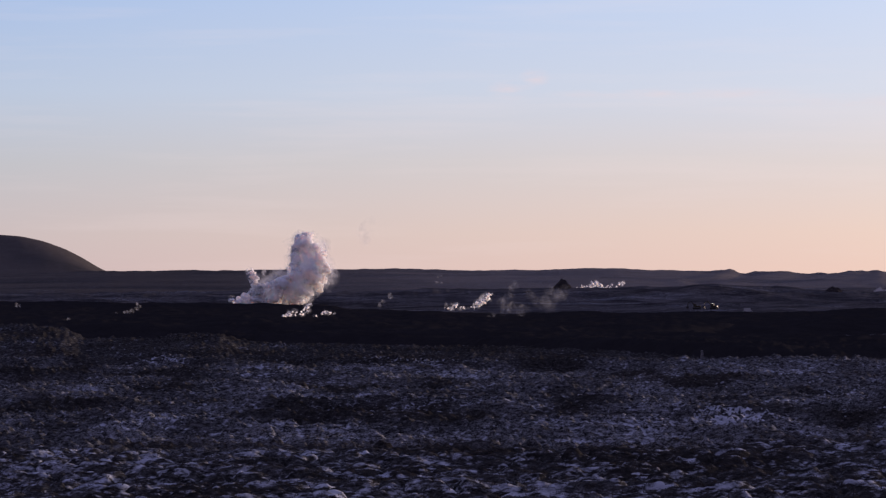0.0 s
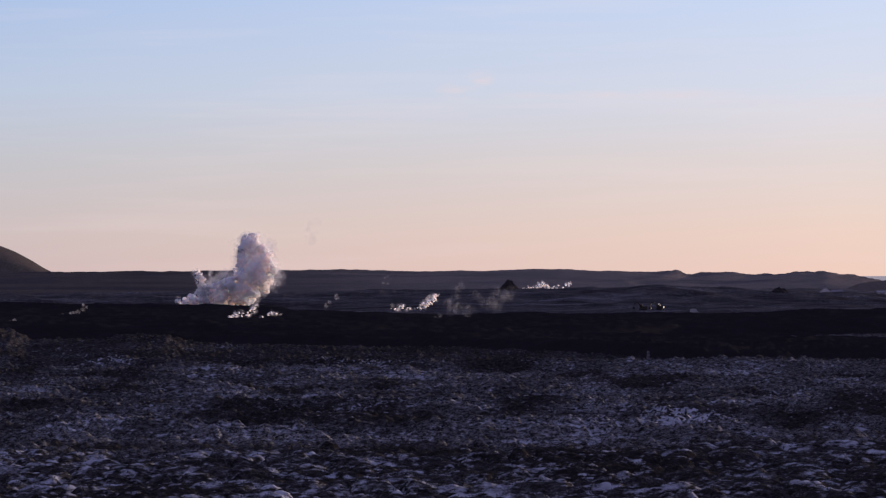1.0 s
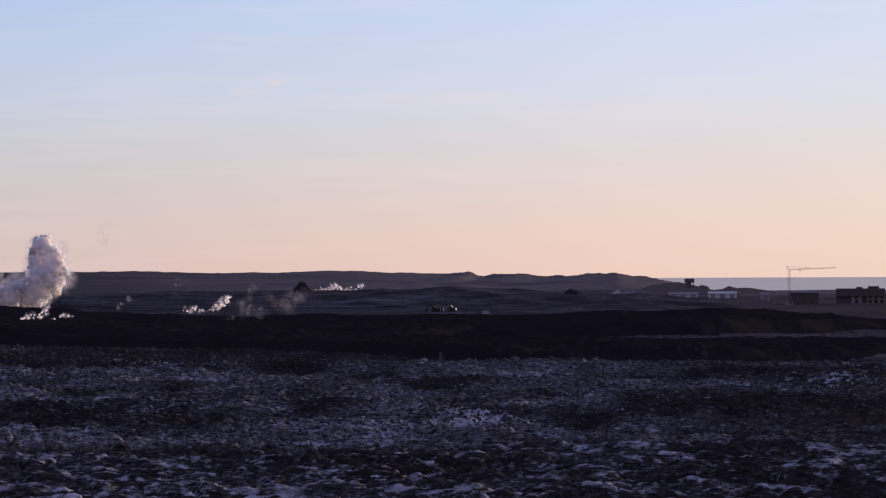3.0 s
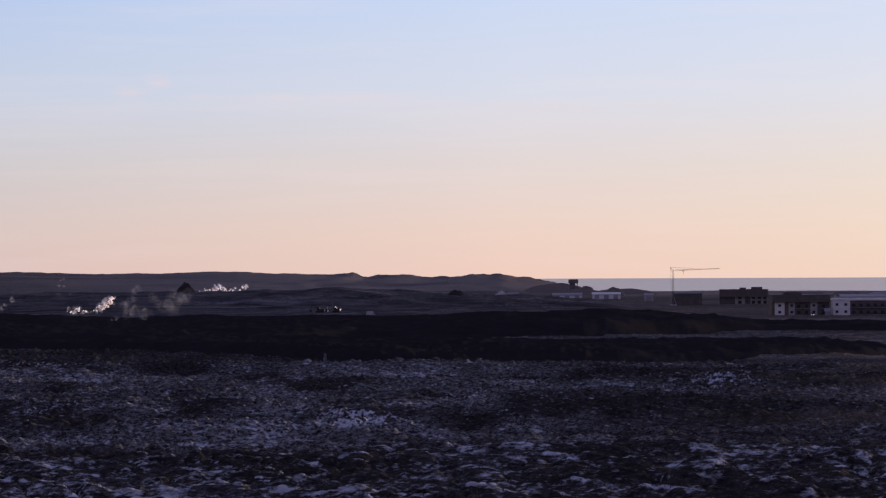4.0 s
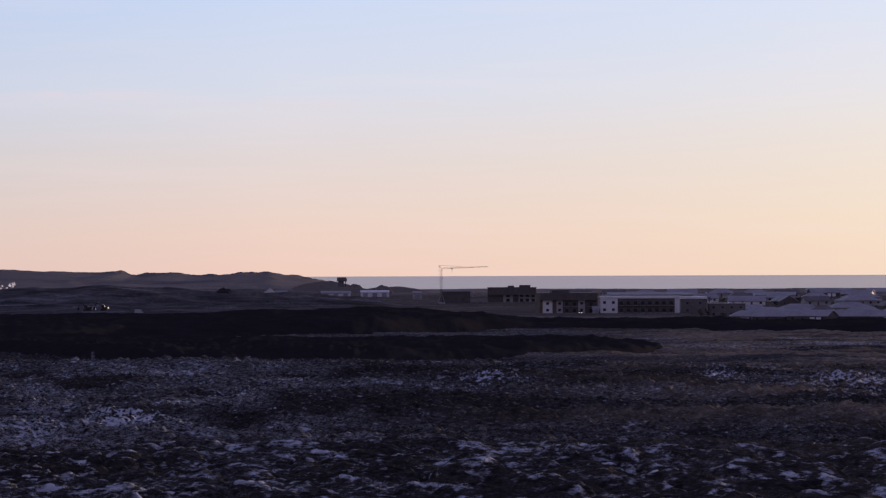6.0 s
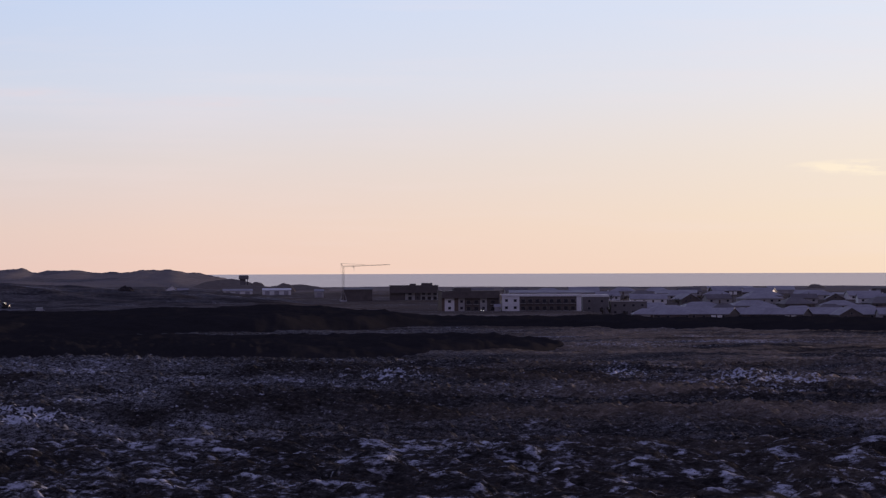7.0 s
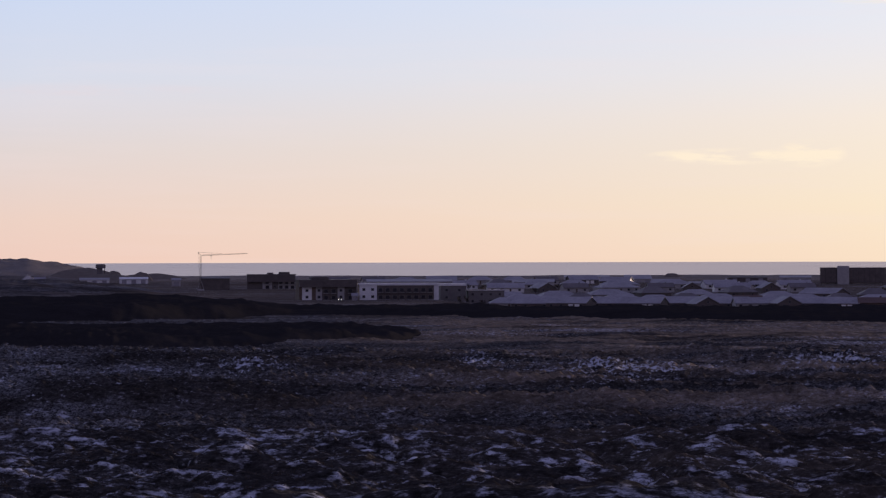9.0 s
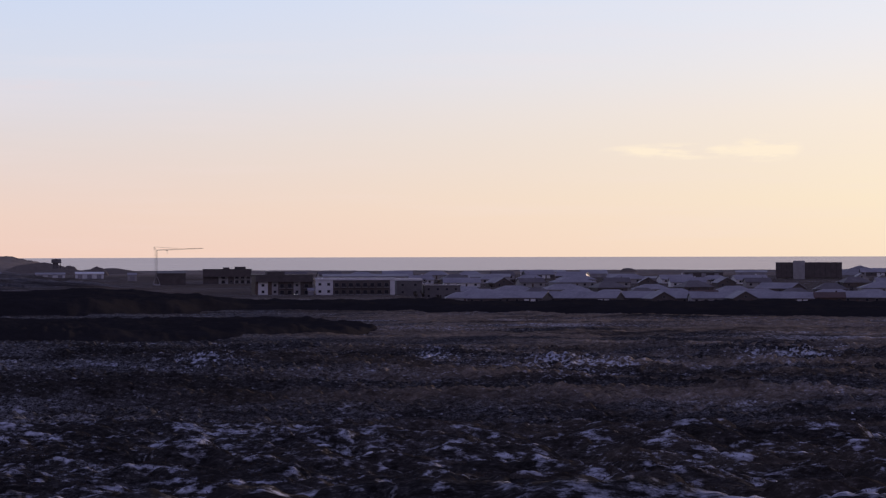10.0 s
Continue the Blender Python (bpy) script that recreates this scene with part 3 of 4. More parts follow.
CONCRETE = surface("pale_render", [(0.26, 0.25, 0.25), (0.36, 0.35, 0.35), (0.45, 0.44, 0.43)], 0.3, 0.85)
GREY = surface("grey_render", [(0.11, 0.105, 0.108), (0.15, 0.143, 0.147), (0.20, 0.19, 0.195)], 0.4, 0.8)
WHITE = surface("white_cladding", [(0.55, 0.55, 0.57), (0.68, 0.68, 0.69), (0.78, 0.78, 0.78)], 0.25, 0.6)
DARK_CLAD = surface("dark_cladding", [(0.085, 0.074, 0.071), (0.12, 0.105, 0.10), (0.16, 0.14, 0.133)], 0.4, 0.6, spec=0.1)
BROWN_CLAD = surface("brown_cladding", [(0.09, 0.068, 0.056), (0.13, 0.098, 0.08), (0.17, 0.13, 0.105)], 0.5, 0.7, spec=0.1)
ROOF_GREY = surface("frosted_roof_sheet", [(0.20, 0.19, 0.21), (0.29, 0.28, 0.305), (0.40, 0.39, 0.415)], 0.12, 0.7, bump=0.15)
ROOF_DARK = surface("dark_roof_sheet", [(0.10, 0.09, 0.093), (0.14, 0.125, 0.127), (0.20, 0.182, 0.182)], 0.3, 0.65, bump=0.15)
ROOF_RED = surface("rust_roof_sheet", [(0.09, 0.06, 0.053), (0.12, 0.078, 0.068), (0.15, 0.105, 0.092)], 0.3, 0.7, bump=0.15)
GLASS = surface("window_glass", [(0.03, 0.03, 0.035), (0.05, 0.05, 0.06)], 0.5, 0.08, bump=0, spec=0.5)
FRAME = surface("window_frame_paint", [(0.16, 0.155, 0.15), (0.24, 0.23, 0.22)], 2.0, 0.5, bump=0)
FRESH_WHITE = surface("fresh_white_paint", [(0.72, 0.72, 0.72), (0.8, 0.8, 0.8)], 1.0, 0.5, bump=0)
STEEL = surface("dark_steel", [(0.03, 0.027, 0.027), (0.05, 0.045, 0.045)], 0.8, 0.6, bump=0, spec=0.1)
DULL_YELLOW = surface("worn_yellow_paint", [(0.025, 0.02, 0.012), (0.04, 0.031, 0.018)], 1.0, 0.6)
RUBBER = surface("rubber", [(0.015, 0.015, 0.015), (0.025, 0.024, 0.024)], 3.0, 0.8)
CAR_PAINT = surface("car_paint", [(0.32, 0.33, 0.35), (0.40, 0.41, 0.43)], 0.8, 0.3, bump=0)
BARK = surface("bark", [(0.03, 0.024, 0.02), (0.055, 0.043, 0.035)], 3.0, 0.9)
TWIGS = surface("bare_twigs", [(0.03, 0.026, 0.022), (0.06, 0.05, 0.04)], 2.0, 0.9)
TURF = surface("winter_turf", [(0.12, 0.105, 0.092), (0.17, 0.148, 0.128), (0.22, 0.19, 0.16)], 0.3, 0.9, spec=0.0)
GRAVEL = surface("gravel", [(0.16, 0.15, 0.16), (0.24, 0.23, 0.24), (0.3, 0.29, 0.3)], 0.4, 0.9, bump=0.6, dist=0.3)


def glow_material(name, color, strength):
    m = bpy.data.materials.new(name)
    m.use_nodes = True
    p = m.node_tree.nodes["Principled BSDF"]
    p.inputs["Base Color"].default_value = (*color, 1)
    p.inputs["Emission Color"].default_value = (*color, 1)
    p.inputs["Emission Strength"].default_value = strength
    return m


HEADLIGHT = glow_material("lit_headlight", (1.0, 0.93, 0.8), 2.2)


def window(parent, x, z, w, h, y, lit=False):
    """A window on a wall that faces -y at depth y: a proud frame and a pane set back in it."""
    bm = bmesh.new()
    t = 0.12
    for x0, x1, z0, z1 in ((x - w / 2, x + w / 2, z, z + t), (x - w / 2, x + w / 2, z + h - t, z + h), (x - w / 2, x - w / 2 + t, z + t, z + h - t), (x + w / 2 - t, x + w / 2, z + t, z + h - t)):
        box(bm, x0, x1, y - 0.08, y + 0.02, z0, z1)
    f = part("window", bm, FRAME, parent)
    part("pane", box(bmesh.new(), x - w / 2 + t, x + w / 2 - t, y - 0.03, y + 0.02, z + t, z + h - t), GLASS, f)
    return f


# ---- houses ----
def house(label, w, dep, hw, hr, wall_mat, roof_mat, chimney=True, gable=False, garage=False, hip=0.0, group="houses of the town"):
    """A low house: walls with gables, a two-pitched roof with eaves, windows, a door, a chimney. Ridge along x, or along y when gable."""
    ob = thing("house", label, "house", group)
    a, b = (dep, w) if gable else (w, dep)
    bm = box(bmesh.new(), -a / 2, a / 2, -b / 2, b / 2, 0, hw) if hip else prism(bmesh.new(), [(-b / 2, 0), (b / 2, 0), (b / 2, hw), (0, hw + hr), (-b / 2, hw)], -a / 2, a / 2)
    turn = Matrix.Rotation(math.pi / 2, 4, "Z") if gable else Matrix.Identity(4)
    bmesh.ops.transform(bm, matrix=turn, verts=bm.verts)
    part("wall", bm, wall_mat, ob)
    bm = bmesh.new()
    e, th = 0.5, 0.28
    s = hr / (b / 2)
    if hip:
        z0, p, q = hw - e * s + 0.02, a / 2 + 0.5, b / 2 + e
        low = [[bm.verts.new((x, y, z)) for x, y in ((-p, -q), (p, -q), (p, q), (-p, q))] for z in (z0, z0 + th)]
        top = [bm.verts.new((x, 0, hw + hr + th)) for x in (-p + hip, p - hip)]
        bm.faces.new(low[0][::-1])
        for i in range(4):
            bm.faces.new((low[0][i], low[0][(i + 1) % 4], low[1][(i + 1) % 4], low[1][i]))
        for f in ((0, 1, 5, 4), (1, 2, 5), (2, 3, 4, 5), (3, 0, 4)):
            bm.faces.new([(low[1] + top)[i] for i in f])
    else:
        prism(bm, [(-b / 2 - e, hw - e * s + 0.02), (0, hw + hr + 0.02), (b / 2 + e, hw - e * s + 0.02), (b / 2 + e, hw - e * s + th), (0, hw + hr + th), (-b / 2 - e, hw - e * s + th)], -a / 2 - 0.5, a / 2 + 0.5)
    bmesh.ops.transform(bm, matrix=turn, verts=bm.verts)
    roof = part("roof", bm, roof_mat, ob)
    if chimney:
        part("chimney", box(bmesh.new(), a * 0.2, a * 0.2 + 0.8, 0.2, 1.0, hw + hr * 0.5, hw + hr + 0.9), wall_mat, roof)
    n = max(2, int(w / 4.5))
    for i in range(n):
        x = -w / 2 + w * (i + 0.5) / n
        if i == n // 2:
            part("door", box(bmesh.new(), x - 0.5, x + 0.5, -dep / 2 - 0.06, -dep / 2 + 0.02, 0.1, 2.15), BROWN_CLAD, ob)
        else:
            window(ob, x, 0.9, 1.5, 1.3, -dep / 2)
    if garage:
        for k in (-1, 1):
            part("garage_door", box(bmesh.new(), k * 1.6 - 1.2 + w * 0.2, k * 1.6 + 1.2 + w * 0.2, -dep / 2 - 0.12, -dep / 2 - 0.09, 0.1, 2.2), FRESH_WHITE, ob)
    if gable and hw + hr > 4.5:
        window(ob, 0, hw + 0.1, 1.2, 1.1, -dep / 2)
    return ob


def shed(label, u0, u1, k_top, d, dep, wall_mat, roof_mat, doors=2, turn=0.0, hr=1.2, name="warehouse"):
    """A long hall with a shallow roof and sliding doors, its ridge at the given sight level."""
    w = wide(u1 - u0, d)
    m = place((u0 + u1) / 2, d, turn)
    top = level(k_top, d) - m.translation.z
    hw = max(2.2, top - hr)
    ob = thing(name, label, "warehouse", "", m)
    part("wall", prism(bmesh.new(), [(-dep / 2, -0.5), (dep / 2, -0.5), (dep / 2, hw), (0, hw + hr), (-dep / 2, hw)], -w / 2, w / 2), wall_mat, ob)
    s = hr / (dep / 2)
    part("roof", prism(bmesh.new(), [(-dep / 2 - 0.4, hw - 0.4 * s + 0.02), (0, hw + hr + 0.02), (dep / 2 + 0.4, hw - 0.4 * s + 0.02), (dep / 2 + 0.4, hw - 0.4 * s + 0.3), (0, hw + hr + 0.3),
                                     (-dep / 2 - 0.4, hw - 0.4 * s + 0.3)], -w / 2 - 0.3, w / 2 + 0.3), roof_mat, ob)
    for i in range(doors):
        x = -w / 2 + w * (i + 0.5) / doors
        part("door", box(bmesh.new(), x - 1.6, x + 1.6, -dep / 2 - 0.1, -dep / 2 + 0.02, 0, min(3.2, hw - 0.4)), ROOF_GREY, ob)
    return ob


def flats(label, u0, u1, k_top, d, dep, storeys, bands, turn=0.0, pent=(), cap=WHITE, crown=0.0):
    """A flat-roofed block of flats: slabs of wall in bands across the front (share, material, kind of opening), a parapet, roof boxes, balconies with rails."""
    w = wide(u1 - u0, d)
    m = place((u0 + u1) / 2, d, turn)
    h = level(k_top, d) - m.translation.z
    ob = thing("apartment_block", label, "apartment building", "", m)
    st = h / storeys
    x = -w / 2
    for share, mat_, kind in bands:
        x1 = x + w * share
        part("wall", box(bmesh.new(), x, x1, -dep / 2, dep / 2, -1.0, h), mat_, ob)
        n = max(1, int((x1 - x) / 3.4))
        for s in range(storeys):
            for i in range(n):
                cx = x + (x1 - x) * (i + 0.5) / n
                if kind == "window":
                    window(ob, cx, s * st + 0.9, 1.5, 1.4, -dep / 2)
                elif kind == "balcony":
                    window(ob, cx, s * st + 0.3, 2.2, 2.0, -dep / 2)
                    bal = part("balcony", box(bmesh.new(), cx - 1.5, cx + 1.5, -dep / 2 - 1.5, -dep / 2 + 0.02, s * st - 0.08, s * st + 0.08), CONCRETE, ob)
                    rail = bmesh.new()
                    for k in range(7):
                        px = cx - 1.45 + 2.9 * k / 6
                        box(rail, px - 0.04, px + 0.04, -dep / 2 - 1.48, -dep / 2 - 1.4, s * st + 0.08, s * st + 1.1)
                    box(rail, cx - 1.5, cx + 1.5, -dep / 2 - 1.5, -dep / 2 - 1.38, s * st + 1.1, s * st + 1.18)
                    part("railing", rail, STEEL, bal)
        x = x1
    part("roof", box(bmesh.new(), -w / 2 - 0.35, w / 2 + 0.35, -dep / 2 - 0.4, dep / 2 + 0.4, h, h + (1.1 if cap is WHITE else 0.4)), cap, ob)
    if crown:
        part("top_storey", box(bmesh.new(), -w / 2 - 0.1, w / 2 + 0.1, -dep / 2 - 1.6, -dep / 2 - 0.1, h * (1 - crown), h + 0.02), DARK_CLAD, ob)
    for px, pw, ph in pent:
        part("roof_box", box(bmesh.new(), px * w - pw / 2, px * w + pw / 2, -dep / 4, dep / 4, h + 0.4, h + 0.4 + ph, 0.1), DARK_CLAD, ob)
    return ob


flats("dark three-storey block of flats with pale lower walls and roof boxes", 1939, 2024, 21, 2650, 14, 3,
      [(0.32, DARK_CLAD, ""), (0.2, CONCRETE, "balcony"), (0.12, DARK_CLAD, "window"), (0.36, CONCRETE, "balcony")], 0, [(-0.02, 4.0, 1.0), (0.27, 7.0, 1.4)], DARK_CLAD, 0.5)
flats("brown-clad three-storey block of flats with white wall panels and balconies", 2027, 2129, 31, 2150, 13, 3,
      [(0.05, BROWN_CLAD, ""), (0.17, WHITE, "window"), (0.07, BROWN_CLAD, ""), (0.11, CONCRETE, "window"), (0.27, DARK_CLAD, "balcony"), (0.12, CONCRETE, "window"), (0.21, DARK_CLAD, "balcony")],
      9, [(-0.12, 9.0, 1.4)], DARK_CLAD, 0.34)
flats("white two-storey block of flats with dark balcony front and flat roof", 2136, 2276, 40, 2150, 14, 2,
      [(0.22, WHITE, "window"), (0.72, DARK_CLAD, "balcony"), (0.06, WHITE, "")], 4)
flats("grey two-storey wing of flats under a white roof edge", 2279, 2324, 41, 2170, 12, 2, [(0.5, GREY, "window"), (0.5, GREY, "window")], 4, (), WHITE)
flats("low grey terrace of flats under a frosted flat roof", 2328, 2392, 50, 2175, 12, 2, [(0.5, GREY, "window"), (0.5, GREY, "window")], 5, (), ROOF_GREY)
shed("long low hall with a frosted blue-grey roof behind the flats", 2150, 2300, 30, 2330, 22, CONCRETE, ROOF_GREY, 4, 3)
shed("low white garage beside the flats", 2124, 2135, 58, 2140, 7, WHITE, ROOF_GREY, 1)
shed("unfinished dark concrete hall beside the crane", 1858, 1908, 24, 2620, 16, DARK_CLAD, ROOF_DARK, 0)
shed("white hall with a pale roof below the ridge", 1644, 1696, 26, 2950, 12, WHITE, ROOF_GREY, 3)
shed("long white hall with a snowy roof below the ridge", 1714, 1764, 25, 2950, 12, WHITE, WHITE, 3)
shed("small pale hall near the crane", 1806, 1822, 27, 2800, 9, CONCRETE, ROOF_GREY, 1)
shed("pale industrial hall with a high frosted roof", 2606, 2652, 24, 2980, 24, CONCRETE, ROOF_GREY, 3, 5, 2.6)
shed("grey industrial hall by the harbour with a shallow roof", 2655, 2705, 32, 2760, 22, CONCRETE, ROOF_GREY, 3, -6, 2.2)
shed("pale hall with a long frosted roof", 2408, 2482, 35, 2800, 20, CONCRETE, ROOF_GREY, 3, 0, 1.8)
shed("dark timber hall with roof vents near the shore", 2790, 2858, 25, 3000, 14, DARK_CLAD, DARK_CLAD, 3)
shed("white harbour hall with a snowy roof", 2500, 2580, 29, 3100, 18, WHITE, ROOF_GREY, 4)
shed("low grey hall near the shore", 2880, 2935, 30, 3050, 18, CONCRETE, ROOF_GREY, 3)
shed("broad grey hall with a frosted roof behind the houses", 2720, 2790, 35, 2700, 20, CONCRETE, ROOF_GREY, 3)


def farmhouse():
    m = place(1563, 3060)
    ob = thing("farmhouse", "white gabled farmhouse with a long low wing below the ridge", "house", "", m)
    part("wall", prism(bmesh.new(), [(-4, -0.5), (4, -0.5), (4, 3.0), (0, 6.0), (-4, 3.0)], -4.5, 4.5), WHITE, ob)
    for v in ob.children[-1].data.vertices:
        v.co = Vector((v.co.y - 4.0, v.co.x, v.co.z))
    part("wing", box(bmesh.new(), 0.2, 8.5, -3, 3, -0.5, 2.8), WHITE, ob)
    bm = prism(bmesh.new(), [(-4.5, 2.7), (0, 6.05), (4.5, 2.7), (4.5, 3.0), (0, 6.4), (-4.5, 3.0)], -4.8, 4.8)
    roof = part("roof", bm, ROOF_GREY, ob)
    for v in roof.data.vertices:
        v.co = Vector((v.co.y - 4.0, v.co.x, v.co.z))
    part("wing_roof", prism(bmesh.new(), [(-3.4, 2.8), (3.4, 2.8), (0, 4.4)], 0.1, 8.9), ROOF_GREY, ob)
    for x in (-5.6, -2.4):
        window(ob, x, 0.8, 1.4, 1.4, -4.5)
    for x in (2.5, 5.5):
        window(ob, x, 0.8, 1.6, 1.3, -3.0)


def water_tower():
    ob = thing("water_tower", "grey concrete water tower with an overhanging square head", "tower", "", place(1681, 3250))
    z0 = ob.matrix_world.translation.z
    top = level(2, 3250) - z0
    part("stem", box(bmesh.new(), -2.9, 1.4, -1.8, 1.8, -1, top - 2.9, 0.1), GREY, ob)
    part("head", box(bmesh.new(), -3.9, 3.7, -3.2, 3.2, top - 2.9, top, 0.25), GREY, ob)
    part("roof", box(bmesh.new(), -3.4, 3.2, -2.8, 2.8, top, top + 0.3), ROOF_DARK, ob)
    bm = bmesh.new()
    bar(bm, (2.9, -2.0, -1), (2.9, -2.0, top - 2.9), 0.3)
    part("prop", bm, STEEL, ob)


def crane():
    d = 2600
    ob = thing("tower_crane", "slender steel tower crane with a long level jib", "crane", "", place(1857, d))
    z0 = ob.matrix_world.translation.z
    top = level(-13.0, d) - z0
    w = 0.42
    bm = bmesh.new()
    for sx, sy in ((-w, -w), (w, -w), (w, w), (-w, w)):
        bar(bm, (sx, sy, 0), (sx, sy, top), 0.09)
    n = int(top / 1.6)
    for i in range(n):
        a, b = top * i / n, top * (i + 1) / n
        for p, q in (((-w, -w), (w, -w)), ((w, -w), (w, w)), ((w, w), (-w, w)), ((-w, w), (-w, -w))):
            bar(bm, (*p, a), (*q, b), 0.04, 4)
    part("mast", bm, STEEL, ob)
    base = bmesh.new()
    box(base, -2.2, 2.2, -2.2, 2.2, -0.4, 0.8, 0.1)
    for s in (-1, 1):
        bar(base, (2.0 * s, 0, 0.8), (0.45 * s, 0, 5.5), 0.14)
    part("base", base, CONCRETE, ob)
    jib = bmesh.new()
    length = wide(83, d)
    tip = level(-16.5, d) - z0
    m = 18
    for i in range(m):
        xa, xb = length * i / m, length * (i + 1) / m
        za, zb = top + (tip - top) * i / m, top + (tip - top) * (i + 1) / m
        hgt = 0.55 * (1 - 0.6 * i / m)
        for y in (-0.5, 0.5):
            bar(jib, (xa, y, za), (xb, y, zb), 0.07, 4)
            bar(jib, (xa, y, za), ((xa + xb) / 2, 0, (za + zb) / 2 + hgt), 0.035, 4)
            bar(jib, (xb, y, zb), ((xa + xb) / 2, 0, (za + zb) / 2 + hgt), 0.035, 4)
        if i < m - 1:
            bar(jib, ((xa + xb) / 2, 0, (za + zb) / 2 + hgt), (xb + (xb - xa) / 2, 0, zb + (zb - za) / 2 + hgt), 0.06, 4)
    part("jib", jib, STEEL, ob)
    head = bmesh.new()
    for y in (-0.5, 0.5):
        bar(head, (0.4, y, top), (-1.6, 0, top + 2.2), 0.09, 4)
        bar(head, (-0.8, y, top), (-1.6, 0, top + 2.2), 0.09, 4)
    part("head_frame", head, STEEL, ob)
    stay = bmesh.new()
    bar(stay, (-1.6, 0, top + 2.2), (length * 0.45, 0, top + (tip - top) * 0.45 + 0.8), 0.06, 4)
    part("stay", stay, STEEL, ob)
    back = bmesh.new()
    bar(back, (-1.6, 0, top + 2.2), (-0.6, 0, 2.0), 0.04, 4)
    part("back_rope", back, STEEL, ob)
    tr = box(bmesh.new(), length * 0.2, length * 0.2 + 1.2, -0.4, 0.4, top - 0.3, top + 0.1)
    trolley = part("trolley", tr, STEEL, ob)
    rope = bmesh.new()
    bar(rope, (length * 0.2 + 0.7, 0, top - 2.2), (length * 0.2 + 0.7, 0, top - 0.6), 0.06, 4)
    part("hoist_rope", rope, STEEL, trolley)


def factory():
    d = 2850
    ob = thing("fish_factory", "tall dark flat-topped factory block with a grey stair tower", "factory", "", place(3009, d))
    z0 = ob.matrix_world.translation.z
    w, top = wide(116, d), level(11, d) - z0
    part("block", box(bmesh.new(), -w / 2, w / 2, -7, 7, 0.9, top, 0.15), DARK_CLAD, ob)
    part("plinth", box(bmesh.new(), -w / 2 + 1.5, w / 2 - 3, -5.5, 5.5, -1, 0.9), CONCRETE, ob)
    part("parapet", box(bmesh.new(), -w / 2 - 0.15, w / 2 + 0.15, -7.15, 7.15, top, top + 0.35), ROOF_DARK, ob)
    tw = level(7, d) - z0
    part("stair_tower", box(bmesh.new(), -w * 0.24, -w * 0.24 + wide(21, d), -8.5, -6.9, -1, tw, 0.3), CONCRETE, ob)
    seam = bmesh.new()
    for i in range(1, 12):
        x = -w / 2 + w * i / 12
        if not -w * 0.25 < x < -w * 0.24 + wide(23, d):
            box(seam, x - 0.06, x + 0.06, -7.08, -6.98, 1.2, top - 0.2)
    part("cladding_seams", seam, STEEL, ob)


farmhouse()
water_tower()
crane()
factory()

# rows of houses between the flats and the shore
rng = random.Random(7)
KINDS = [
    house("long low white house with a frosted grey roof", 21, 11, 2.7, 2.6, WHITE, ROOF_GREY),
    house("long grey terraced house under a frosted sheet roof", 27, 13, 2.7, 2.5, CONCRETE, ROOF_GREY, False),
    house("small dark timber house with white garage doors", 9, 12, 2.8, 2.4, BROWN_CLAD, ROOF_DARK, True, True, True),
    house("grey house with a dark sheet roof", 15, 9, 2.8, 2.3, CONCRETE, ROOF_DARK),
    house("low grey house with a pale frosted hipped roof", 17, 13, 2.6, 2.4, CONCRETE, ROOF_GREY, False, hip=5.0),
    house("pale grey gabled house with a frosted roof", 9, 13, 3.0, 2.5, CONCRETE, ROOF_GREY, True, True),
    house("brown-clad house with a rust-coloured roof", 14, 9, 2.7, 2.2, BROWN_CLAD, ROOF_RED),
    house("dark-walled house with white garage doors and a frosted roof", 20, 13, 2.7, 2.6, DARK_CLAD, ROOF_GREY, False, False, True),
    house("long dark-walled terraced house under a frosted blue-grey roof", 23, 14, 2.6, 2.8, DARK_CLAD, ROOF_GREY, False),
    house("dark-walled house with a broad dark hipped roof", 17, 15, 2.7, 3.2, DARK_CLAD, ROOF_DARK, False, hip=6.0),
    house("wide pale house under a steep frosted hipped roof", 24, 15, 2.8, 2.8, CONCRETE, ROOF_GREY, False, hip=8.0),
    house("dark-gabled house with a pale frosted roof", 11, 15, 2.7, 3.0, DARK_CLAD, ROOF_GREY, False, True),
]
WIDTHS = [21, 27, 9, 15, 17, 9, 14, 20, 23, 17, 24, 11]
placed = set()


def settle(i, u, d, turn):
    """Sets the house of that kind down, the first time the built one, then a copy."""
    # only the long terraces stand turned the other way
    m = place(u, d, abs(turn) * 0.6 if i not in (7, 8) else turn)
    if i in placed:
        copy_thing(KINDS[i], m)
    else:
        KINDS[i].matrix_world = m
        placed.add(i)


# the front row behind the black lava: arc, range, kind, turn
for u, d, i, turn in ((2400, 1995, 4, -8), (2455, 1990, 8, -16), (2512, 1980, 7, -22), (2580, 1990, 8, -12), (2640, 1975, 7, -18), (2702, 1990, 8, -10), (2745, 1965, 11, -30),
                      (2785, 1990, 8, -24), (2850, 1975, 1, -14), (2890, 1960, 11, -26), (2945, 1985, 8, -18), (2995, 1970, 7, -26), (3045, 1965, 6, -6), (3100, 1985, 8, -12), (3180, 1975, 7, -20), (3260, 1985, 8, -15)):
    settle(i, u, d, turn)
